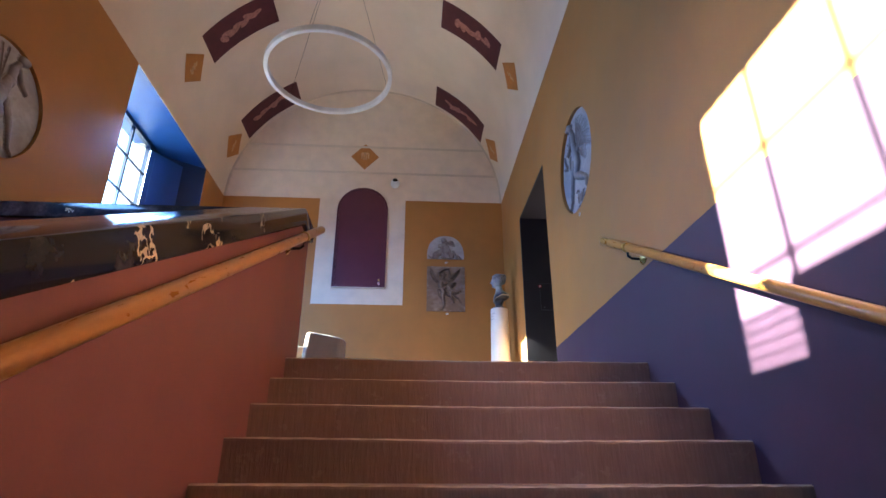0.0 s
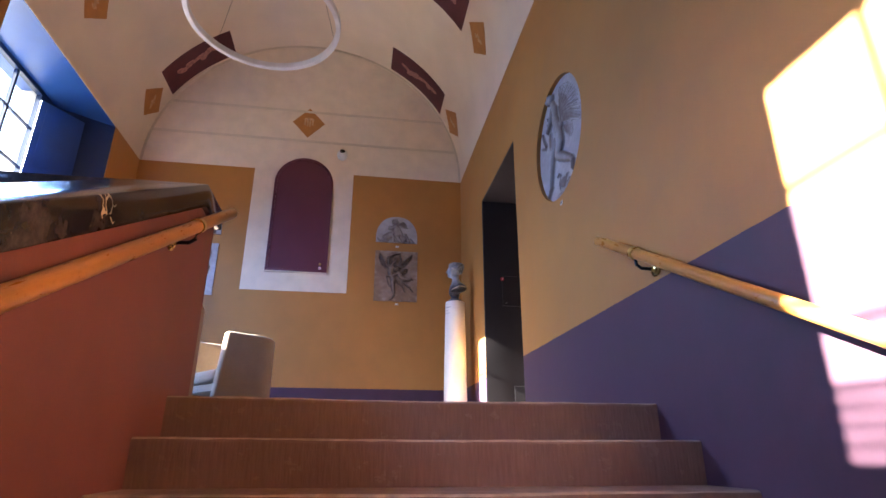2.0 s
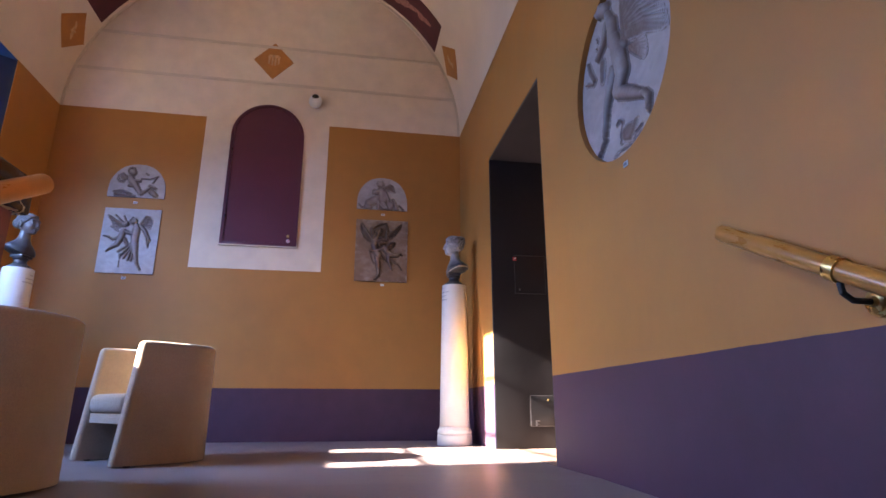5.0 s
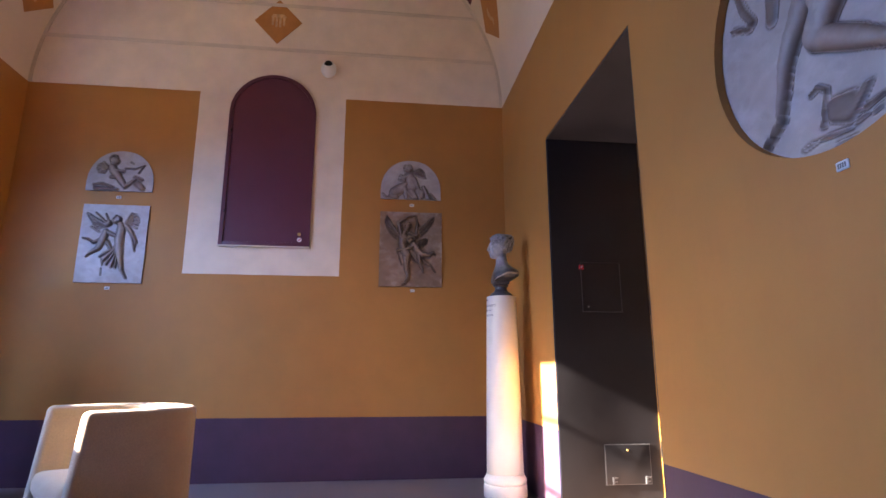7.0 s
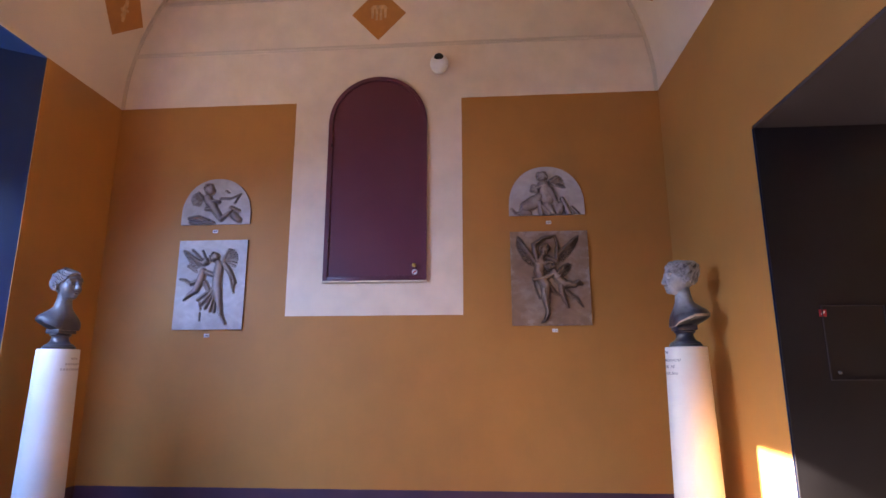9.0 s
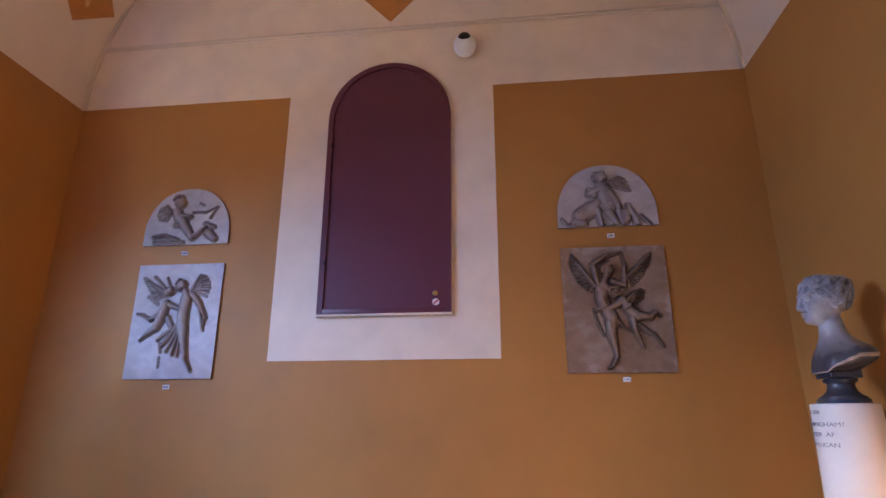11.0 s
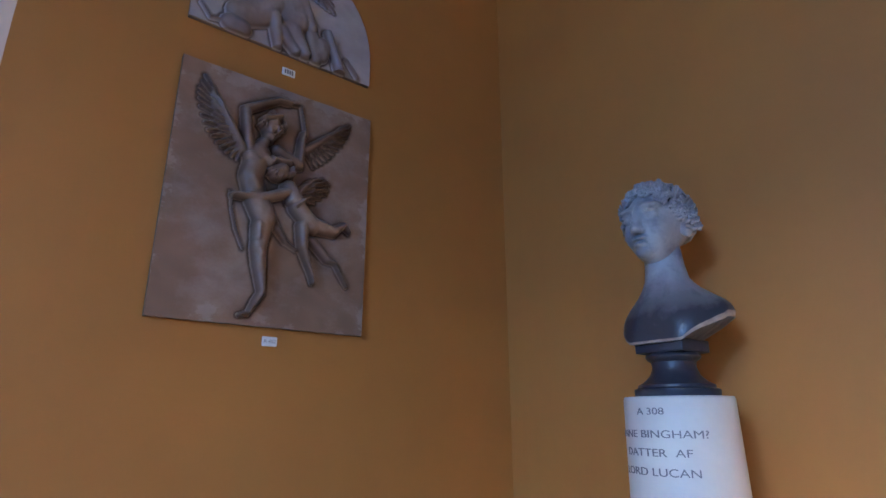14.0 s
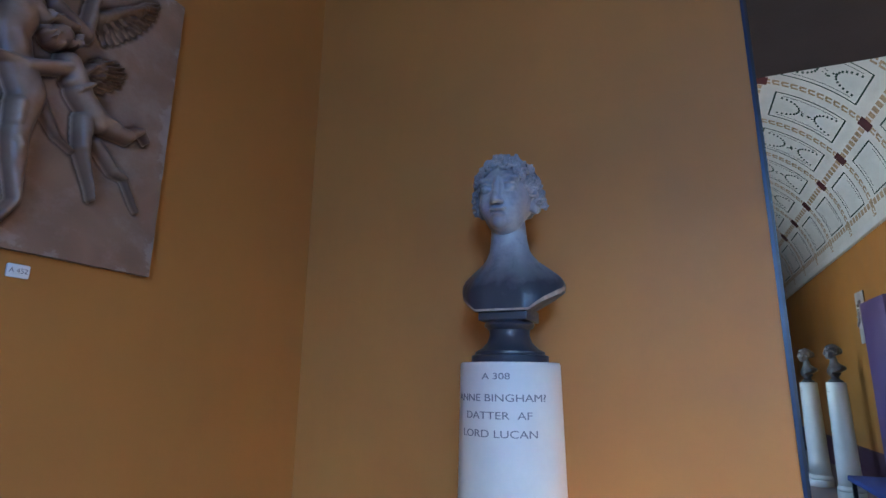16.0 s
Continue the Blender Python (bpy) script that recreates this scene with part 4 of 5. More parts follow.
SEATED = [
    (-0.027, 0.307, 0.039, -0.023, 0.312, 0.039, 0.032), (-0.017, 0.239, 0.046, 0.011, 0.136, 0.060, 0.028), (-0.101, 0.203, 0.018, -0.011, 0.240, 0.021, 0.032),
    (0.024, 0.205, 0.030, 0.069, 0.118, 0.021, 0.026), (-0.092, 0.228, 0.021, -0.069, 0.198, 0.025, 0.028), (-0.155, 0.070, 0.046, -0.086, 0.109, 0.052, 0.024),
    (-0.086, 0.116, 0.039, -0.054, 0.147, 0.032, 0.026), (-0.054, 0.100, 0.025, -0.037, 0.007, 0.016, 0.026), (-0.182, 0.026, 0.030, -0.143, 0.021, 0.028, 0.022),
    (-0.266, 0.054, 0.006, -0.236, 0.017, 0.007, 0.010), (-0.236, 0.017, 0.007, -0.184, 0.026, 0.009, 0.010), (0.004, 0.082, 0.039, 0.051, 0.015, 0.021, 0.026),
    (-0.027, 0.064, 0.028, 0.020, 0.011, 0.018, 0.024),
]
SEATED_WING = [
    (0.107, 0.070, 0.035, 0.101, 0.042, 0.035, 0.022), (0.124, 0.126, 0.016, 0.173, 0.006, 0.021, 0.024), (0.198, 0.059, 0.009, 0.241, 0.009, 0.009, 0.012),
    (0.072, 0.092, 0.028, 0.090, 0.014, 0.023, 0.020), (0.041, 0.274, 0.015, 0.088, 0.313, 0.011, 0.012), (0.041, 0.274, 0.015, 0.115, 0.301, 0.011, 0.016),
    (0.041, 0.274, 0.015, 0.133, 0.271, 0.011, 0.012), (0.041, 0.274, 0.015, 0.144, 0.222, 0.011, 0.016), (0.041, 0.274, 0.015, 0.120, 0.223, 0.011, 0.012),
    (0.041, 0.274, 0.015, 0.094, 0.234, 0.011, 0.016), (0.041, 0.274, 0.015, 0.068, 0.243, 0.011, 0.012),
]
DANCERS = [
    (0.018, 0.209, 0.030, 0.028, 0.218, 0.032, 0.032), (0.052, 0.175, 0.024, 0.066, 0.137, 0.032, 0.026), (0.064, 0.129, 0.038, 0.056, 0.046, 0.038, 0.028),
    (0.056, 0.039, 0.038, 0.060, -0.036, 0.036, 0.028), (0.067, -0.051, 0.034, 0.080, -0.125, 0.026, 0.028), (0.080, -0.125, 0.025, 0.104, -0.229, 0.018, 0.026),
    (0.105, -0.236, 0.014, 0.147, -0.309, 0.009, 0.020), (0.105, 0.159, 0.022, 0.156, 0.098, 0.018, 0.024), (0.156, 0.098, 0.016, 0.199, 0.022, 0.011, 0.022),
    (0.199, 0.022, 0.010, 0.189, -0.052, 0.006, 0.016), (-0.054, 0.174, 0.026, -0.046, 0.180, 0.027, 0.032), (-0.065, 0.101, 0.030, -0.079, 0.033, 0.032, 0.028),
    (-0.081, 0.025, 0.030, -0.112, -0.049, 0.026, 0.028), (-0.112, -0.049, 0.024, -0.170, -0.091, 0.016, 0.026), (-0.170, -0.091, 0.013, -0.202, -0.123, 0.008, 0.022),
    (-0.104, 0.026, 0.020, -0.156, 0.004, 0.014, 0.020), (-0.156, 0.004, 0.011, -0.205, 0.034, 0.008, 0.018), (-0.205, 0.034, 0.007, -0.250, 0.042, 0.005, 0.014),
    (-0.033, 0.093, 0.018, 0.026, 0.069, 0.014, 0.026), (-0.041, 0.010, 0.020, -0.005, -0.050, 0.016, 0.018),
]
DANCERS_DRAPERY = [
    (0.046, -0.021, 0.016, -0.090, -0.124, 0.010, 0.014), (0.047, -0.028, 0.016, -0.056, -0.161, 0.010, 0.018), (0.051, -0.036, 0.016, -0.023, -0.191, 0.010, 0.014),
    (0.052, -0.051, 0.015, 0.018, -0.213, 0.009, 0.018), (0.058, -0.066, 0.013, 0.052, -0.221, 0.008, 0.014), (-0.072, -0.146, 0.006, -0.060, -0.198, 0.005, 0.010),
    (-0.065, -0.228, 0.005, -0.064, -0.286, 0.004, 0.008), (0.152, 0.090, 0.012, 0.209, 0.007, 0.006, 0.014), (0.161, 0.068, 0.010, 0.195, -0.067, 0.006, 0.012),
    (-0.080, 0.269, 0.006, -0.047, 0.199, 0.006, 0.012), (-0.167, 0.278, 0.007, -0.073, 0.192, 0.007, 0.012), (-0.193, 0.148, 0.006, -0.119, 0.101, 0.005, 0.008),
]
DANCERS_WING = [
    (0.094, 0.175, 0.012, 0.136, 0.281, 0.009, 0.012), (0.094, 0.175, 0.012, 0.172, 0.273, 0.009, 0.012), (0.094, 0.175, 0.012, 0.202, 0.234, 0.009, 0.012),
    (0.094, 0.175, 0.012, 0.209, 0.196, 0.009, 0.012), (0.094, 0.175, 0.012, 0.194, 0.143, 0.009, 0.012),
]
DANCERS_WING_2 = [
    (-0.070, 0.162, 0.012, -0.237, 0.271, 0.009, 0.012), (-0.070, 0.162, 0.012, -0.217, 0.233, 0.009, 0.012), (-0.070, 0.162, 0.012, -0.190, 0.194, 0.009, 0.012),
    (-0.070, 0.162, 0.012, -0.163, 0.155, 0.009, 0.012), (-0.070, 0.162, 0.012, -0.137, 0.124, 0.009, 0.012),
]
RECLINING = [
    (-0.070, 0.293, 0.036, -0.056, 0.281, 0.036, 0.030), (-0.076, 0.224, 0.034, -0.060, 0.185, 0.036, 0.026), (-0.052, 0.180, 0.036, -0.022, 0.148, 0.034, 0.027),
    (-0.021, 0.140, 0.030, 0.047, 0.047, 0.024, 0.026), (0.047, 0.043, 0.022, 0.113, 0.097, 0.016, 0.022), (0.113, 0.097, 0.014, 0.136, 0.113, 0.010, 0.020),
    (-0.069, 0.197, 0.018, 0.022, 0.187, 0.013, 0.026), (-0.079, 0.133, 0.018, -0.007, 0.124, 0.016, 0.018), (0.032, 0.218, 0.006, 0.111, 0.217, 0.006, 0.012),
    (0.112, 0.213, 0.006, 0.196, 0.250, 0.006, 0.012), (0.196, 0.250, 0.005, 0.154, 0.176, 0.005, 0.012), (0.074, 0.282, 0.005, 0.099, 0.268, 0.005, 0.010),
    (0.154, 0.073, 0.032, 0.197, 0.033, 0.026, 0.018), (0.126, 0.137, 0.016, 0.191, 0.111, 0.014, 0.014), (-0.223, 0.057, 0.010, -0.144, 0.063, 0.014, 0.012),
    (-0.144, 0.063, 0.014, -0.054, 0.030, 0.016, 0.014), (-0.204, 0.025, 0.016, -0.013, 0.013, 0.014, 0.012),
]
RECLINING_WING = [
    (-0.119, 0.222, 0.012, -0.164, 0.274, 0.009, 0.012), (-0.119, 0.222, 0.012, -0.201, 0.248, 0.009, 0.012), (-0.119, 0.222, 0.012, -0.213, 0.208, 0.009, 0.012),
    (-0.119, 0.222, 0.012, -0.194, 0.175, 0.009, 0.012), (-0.119, 0.222, 0.012, -0.146, 0.166, 0.009, 0.012),
]
FLYING = [
    (-0.141, 0.432, 0.042, -0.093, 0.408, 0.044, 0.032), (-0.075, 0.353, 0.030, -0.046, 0.286, 0.036, 0.028), (-0.045, 0.278, 0.046, -0.049, 0.180, 0.050, 0.030),
    (-0.034, 0.171, 0.050, -0.010, 0.064, 0.062, 0.031), (-0.001, 0.046, 0.064, 0.012, -0.039, 0.062, 0.033), (0.012, -0.039, 0.060, -0.040, -0.115, 0.050, 0.033),
    (-0.041, -0.123, 0.042, 0.095, -0.208, 0.034, 0.030), (0.095, -0.208, 0.033, 0.180, -0.264, 0.022, 0.028), (0.189, -0.262, 0.022, 0.216, -0.297, 0.022, 0.027),
    (0.216, -0.297, 0.022, 0.207, -0.362, 0.014, 0.025), (-0.074, 0.013, 0.044, -0.125, -0.061, 0.040, 0.027), (-0.125, -0.061, 0.038, -0.168, -0.134, 0.032, 0.028),
    (-0.168, -0.134, 0.031, -0.216, -0.294, 0.016, 0.026), (-0.218, -0.303, 0.018, -0.292, -0.358, 0.012, 0.022), (-0.095, 0.312, 0.028, -0.146, 0.230, 0.024, 0.027),
    (-0.146, 0.230, 0.023, -0.226, 0.185, 0.018, 0.026), (-0.037, 0.157, 0.026, 0.063, 0.082, 0.024, 0.018),
]
FLYING_DETAIL = [
    (-0.347, 0.238, 0.012, -0.329, 0.164, 0.016, 0.018), (-0.329, 0.164, 0.016, -0.289, 0.096, 0.014, 0.018), (-0.394, 0.129, 0.010, -0.307, 0.084, 0.011, 0.014),
    (-0.224, 0.316, 0.010, -0.217, 0.290, 0.010, 0.012), (-0.240, 0.266, 0.010, -0.226, 0.246, 0.010, 0.012), (-0.191, 0.136, 0.030, -0.208, 0.052, 0.026, 0.010),
]
SWAN = [
    (-0.101, -0.280, 0.006, -0.068, -0.267, 0.009, 0.012), (-0.068, -0.267, 0.009, -0.042, -0.289, 0.009, 0.012), (-0.042, -0.289, 0.009, -0.053, -0.337, 0.008, 0.012),
    (-0.053, -0.337, 0.008, -0.071, -0.388, 0.010, 0.012), (-0.024, -0.351, 0.030, 0.030, -0.363, 0.034, 0.011), (-0.028, -0.373, 0.026, 0.019, -0.396, 0.024, 0.010),
    (0.024, -0.399, 0.012, 0.083, -0.338, 0.008, 0.012), (0.044, -0.394, 0.010, 0.097, -0.338, 0.007, 0.012), (0.067, -0.398, 0.008, 0.128, -0.387, 0.006, 0.010),
    (-0.155, -0.428, 0.006, -0.113, -0.423, 0.007, 0.007), (-0.091, -0.423, 0.006, -0.027, -0.429, 0.007, 0.007), (-0.058, -0.422, 0.006, 0.013, -0.432, 0.006, 0.006),
    (0.034, -0.423, 0.007, 0.073, -0.416, 0.006, 0.007), (0.091, -0.421, 0.006, 0.119, -0.413, 0.007, 0.007), (0.126, -0.421, 0.006, 0.161, -0.418, 0.006, 0.007),
    (-0.033, -0.457, 0.006, 0.027, -0.461, 0.006, 0.006),
]
FLYING_WING = [
    (0.044, 0.113, 0.012, 0.053, 0.410, 0.009, 0.012), (0.044, 0.113, 0.012, 0.124, 0.396, 0.009, 0.012), (0.044, 0.113, 0.012, 0.213, 0.349, 0.009, 0.012),
    (0.044, 0.113, 0.012, 0.281, 0.280, 0.009, 0.012), (0.044, 0.113, 0.012, 0.328, 0.214, 0.009, 0.012), (0.044, 0.113, 0.012, 0.367, 0.117, 0.009, 0.012),
    (0.044, 0.113, 0.012, 0.397, 0.014, 0.009, 0.012), (0.044, 0.113, 0.012, 0.411, -0.059, 0.009, 0.012), (0.044, 0.113, 0.012, 0.362, -0.049, 0.009, 0.012),
    (0.044, 0.113, 0.012, 0.297, -0.009, 0.009, 0.012), (0.044, 0.113, 0.012, 0.233, 0.054, 0.009, 0.012),
]
FLYING_WING_2 = [
    (0.095, 0.042, 0.012, 0.172, -0.068, 0.009, 0.010), (0.095, 0.042, 0.012, 0.202, -0.086, 0.009, 0.010), (0.095, 0.042, 0.012, 0.230, -0.074, 0.009, 0.010),
    (0.095, 0.042, 0.012, 0.231, -0.027, 0.009, 0.010), (0.095, 0.042, 0.012, 0.226, 0.024, 0.009, 0.010),
]


def feathers(fan, n, wide=0.0068):
    """A wing out of a coarse fan: a thick leading edge, long narrow quills and two rows of short coverts."""
    root = np.array(fan[0][:2])
    fan = [q for q in fan if abs(q[0] - root[0]) + abs(q[1] - root[1]) < 0.002]
    tips = np.array([(q[3], q[4]) for q in fan])
    top = max(q[6] for q in fan)
    lead = tips[0] - root
    out = []
    for k in range(n):
        t = k / (n - 1)
        s = t * (len(tips) - 1)
        i = min(int(s), len(tips) - 2)
        tip = tips[i] + (tips[i + 1] - tips[i]) * (s - i)
        base = root + lead * 0.62 * (1 - t) ** 1.2
        bend = (base + tip) / 2 + 0.06 * np.array((tip[1] - base[1], base[0] - tip[0])) * (1 if lead[0] < 0 else -1)
        h = top * (0.72 + 0.28 * (k % 2)) * (1 - 0.25 * t)
        for p, q, r0, r1 in ((base, bend, wide, wide), (bend, tip, wide, wide * 0.62)):
            out.append((p[0], p[1], r0, q[0], q[1], r1, h))
        for near, far, up in ((0.10, 0.34, 1.18), (0.28, 0.52, 1.08)):
            p, q = base + (tip - base) * near, base + (tip - base) * far
            out.append((p[0], p[1], wide * 0.95, q[0], q[1], wide * 0.8, h * up))
    out.append((root[0], root[1], wide * 2.2, root[0] + lead[0] * 0.66, root[1] + lead[1] * 0.66, wide * 1.2, top * 1.35))
    return out


def locks(x, z, r, height, seed):
    """Small raised locks of hair over the upper half of a head."""
    rnd = random.Random(seed)
    out = []
    for k in range(26):
        a, d = rnd.uniform(-0.5, 3.7), r * rnd.uniform(0.62, 1.02)
        u, v = x + d * math.cos(a), z + d * math.sin(a)
        q = rnd.uniform(0.005, 0.008)
        out.append((u, v, q, u + rnd.uniform(-0.006, 0.006), v + rnd.uniform(-0.006, 0.006), q, height * rnd.uniform(0.8, 1.05)))
    return out


def face(x, z, r, height, way):
    """Brow, nose, lips and cheek as slight swellings."""
    s = r / 0.040
    return [(x + way * 0.010 * s, z + 0.006 * s, 0.006 * s, x + way * 0.016 * s, z - 0.010 * s, 0.006 * s, height * 1.10), (x - way * 0.008 * s, z + 0.008 * s, 0.004 * s, x + way * 0.022 * s, z + 0.009 * s, 0.004 * s, height * 1.04),
            (x + way * 0.006 * s, z - 0.020 * s, 0.004 * s, x + way * 0.016 * s, z - 0.019 * s, 0.004 * s, height * 1.0), (x - way * 0.010 * s, z - 0.010 * s, 0.012 * s, x - way * 0.006 * s, z - 0.014 * s, 0.010 * s, height * 0.98)]


def plaque(name, m, shape, w, h, strokes, material, label, group=""):
    ob = new(name, relief_mesh(name, shape, w, h, strokes, material, 0.018 if shape == "round" else 0.016))
    ob.matrix_world = m
    return tagged(ob, label, "relief", group)


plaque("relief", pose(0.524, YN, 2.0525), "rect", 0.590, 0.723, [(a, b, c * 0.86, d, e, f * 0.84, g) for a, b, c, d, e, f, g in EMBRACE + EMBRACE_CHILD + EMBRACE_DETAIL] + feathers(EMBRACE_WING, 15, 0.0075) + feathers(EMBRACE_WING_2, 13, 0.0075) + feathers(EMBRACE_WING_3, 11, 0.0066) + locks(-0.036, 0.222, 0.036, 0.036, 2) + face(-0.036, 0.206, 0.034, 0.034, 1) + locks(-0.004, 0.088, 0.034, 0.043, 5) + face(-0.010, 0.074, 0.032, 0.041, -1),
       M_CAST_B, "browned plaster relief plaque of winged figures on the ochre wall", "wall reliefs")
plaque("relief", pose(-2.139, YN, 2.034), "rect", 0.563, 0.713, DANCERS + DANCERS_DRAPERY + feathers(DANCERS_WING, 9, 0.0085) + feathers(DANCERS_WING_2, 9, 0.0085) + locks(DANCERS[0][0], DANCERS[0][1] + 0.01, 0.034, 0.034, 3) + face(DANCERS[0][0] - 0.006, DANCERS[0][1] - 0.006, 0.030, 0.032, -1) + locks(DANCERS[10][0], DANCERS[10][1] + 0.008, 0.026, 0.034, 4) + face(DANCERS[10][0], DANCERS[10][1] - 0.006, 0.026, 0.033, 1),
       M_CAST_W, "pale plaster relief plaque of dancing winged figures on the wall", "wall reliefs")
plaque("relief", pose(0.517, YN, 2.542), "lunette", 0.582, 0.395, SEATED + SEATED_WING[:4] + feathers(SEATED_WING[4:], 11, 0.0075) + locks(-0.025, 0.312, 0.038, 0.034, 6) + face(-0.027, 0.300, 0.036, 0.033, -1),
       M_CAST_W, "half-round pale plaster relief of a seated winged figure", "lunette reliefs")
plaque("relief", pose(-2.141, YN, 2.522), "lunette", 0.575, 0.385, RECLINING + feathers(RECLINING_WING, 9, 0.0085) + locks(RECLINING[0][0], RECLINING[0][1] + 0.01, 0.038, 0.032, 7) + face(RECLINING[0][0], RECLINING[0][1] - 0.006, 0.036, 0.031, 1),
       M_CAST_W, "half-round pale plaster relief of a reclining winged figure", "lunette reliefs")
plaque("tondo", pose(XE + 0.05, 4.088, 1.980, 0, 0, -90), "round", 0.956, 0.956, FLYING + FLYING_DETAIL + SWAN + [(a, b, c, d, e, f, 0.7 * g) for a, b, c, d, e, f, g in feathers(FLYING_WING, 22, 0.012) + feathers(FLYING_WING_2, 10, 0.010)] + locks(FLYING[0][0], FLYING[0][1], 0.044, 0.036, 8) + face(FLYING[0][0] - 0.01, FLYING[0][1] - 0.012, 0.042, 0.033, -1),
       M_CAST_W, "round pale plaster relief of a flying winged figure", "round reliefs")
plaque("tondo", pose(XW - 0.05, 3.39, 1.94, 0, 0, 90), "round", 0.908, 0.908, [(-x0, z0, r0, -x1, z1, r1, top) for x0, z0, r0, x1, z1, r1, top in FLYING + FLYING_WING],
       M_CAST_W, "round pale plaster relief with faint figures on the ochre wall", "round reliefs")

TAGS = [(0.545, YN, 1.655, 0), (-2.14, YN, 1.632, 0), (0.53, YN, 2.487, 0), (-2.14, YN, 2.467, 0), (XE, 4.085, 1.443, -90)]
for x, y, z, turn in TAGS:
    tg = thing("number_plate", pose(x, y, z, 0, 0, turn), "tiny white enamel number plate under a relief", "plate", "number plates")
    part("plate", boxed(-0.021, 0.021, -0.004, 0.0, -0.013, 0.013, bevel=0.003), M_WHITE, tg)
    if z == 1.655:
        cu = bpy.data.curves.new("numerals", "FONT")
        cu.body, cu.size, cu.align_x, cu.align_y = "A 452", 0.014, "CENTER", "CENTER"
        ob = new("numerals", cu)
        cu.materials.append(M_INK)
        ob.parent = tg
        ob.matrix_local = pose(0, -0.0046, 0, 90)
        continue
    bm = bmesh.new()
    for k in range(4):
        box(bm, -0.014 + 0.0075 * k, -0.009 + 0.0075 * k, -0.0052, -0.004, -0.007, 0.007)
    part("numerals", bm, M_INK, tg)


# ---- pedestals and busts ----
def pedestal(m, label, group="pedestals"):
    p = thing("pedestal", m, label, "pedestal", group)
    part("plinth_drum", turned(bmesh.new(), [(0.160, 0.0), (0.163, 0.01), (0.163, 0.085), (0.158, 0.095)], 48), M_COLUMN, p)
    part("base_ring", turned(bmesh.new(), [(0.150, 0.095), (0.160, 0.108), (0.162, 0.125), (0.154, 0.142), (0.146, 0.148), (0.146, 0.158), (0.141, 0.165)], 48), M_COLUMN, p)
    part("shaft", turned(bmesh.new(), [(0.140, 0.165), (0.137, 0.40), (0.131, 0.80), (0.124, 1.2), (0.1185, 1.497), (0.1165, 1.503)], 56), M_COLUMN, p)
    return p


def wrapped_text(words, size, z, face, r, parent, material):
    """Lettering wrapped round a shaft."""
    cu = bpy.data.curves.new("lettering", "FONT")
    cu.body, cu.size, cu.align_x = words, size, "CENTER"
    cu.extrude = 0.0005
    ob = bpy.data.objects.new("lettering", cu)
    scene.collection.objects.link(ob)
    me = bpy.data.meshes.new_from_object(ob.evaluated_get(bpy.context.evaluated_depsgraph_get()))
    bpy.data.objects.remove(ob)
    for v in me.vertices:
        a = face + v.co.x * 1.34 / r
        q = r + 0.0008 + v.co.z
        v.co = (q * math.cos(a), q * math.sin(a), z + v.co.y)
    me.materials.clear()
    me.materials.append(material)
    t = new("inscription", me)
    t.parent = parent
    return t


p = pedestal(pose(1.215, 7.215, 0), "white column pedestal with a lettered inscription, under a bust")
for words, size, z in (("A 308", 0.020, 1.465), ("ANNE BINGHAM?", 0.0222, 1.418), ("DATTER  AF", 0.0222, 1.381), ("LORD LUCAN", 0.0222, 1.343)):
    wrapped_text(words, size, z, math.pi * 1.0, 0.1195 + (1.47 - z) * 0.018, p, M_INK)
p2 = pedestal(pose(-2.685, 7.16, 0), "white column pedestal with faint lettering, under a bust")
for z, w in ((1.445, 0.05), (1.41, 0.12), (1.378, 0.16)):
    bm = bmesh.new()
    n = int(w / 0.016)
    for k in range(n):
        a = (k - n / 2) * 0.135
        c = Matrix.Rotation(a, 4, "Z") @ Matrix.Translation((0.1205, 0, z))
        made = bmesh.ops.create_cube(bm, size=1.0)["verts"]
        bmesh.ops.transform(bm, matrix=c @ Matrix.Diagonal((0.001, 0.010, 0.013, 1)), verts=made)
    part("inscription", bm, M_FAINT, p2)


def ellipsoid(p, c, r):
    q = (p - np.array(c)) / np.array(r)
    k0 = np.linalg.norm(q, axis=-1)
    k1 = np.linalg.norm(q / np.array(r), axis=-1)
    return k0 * (k0 - 1) / np.maximum(k1, 1e-9)


def blend(a, b, k):
    h = np.clip(0.5 + 0.5 * (b - a) / k, 0, 1)
    return b * (1 - h) + a * h - k * h * (1 - h)


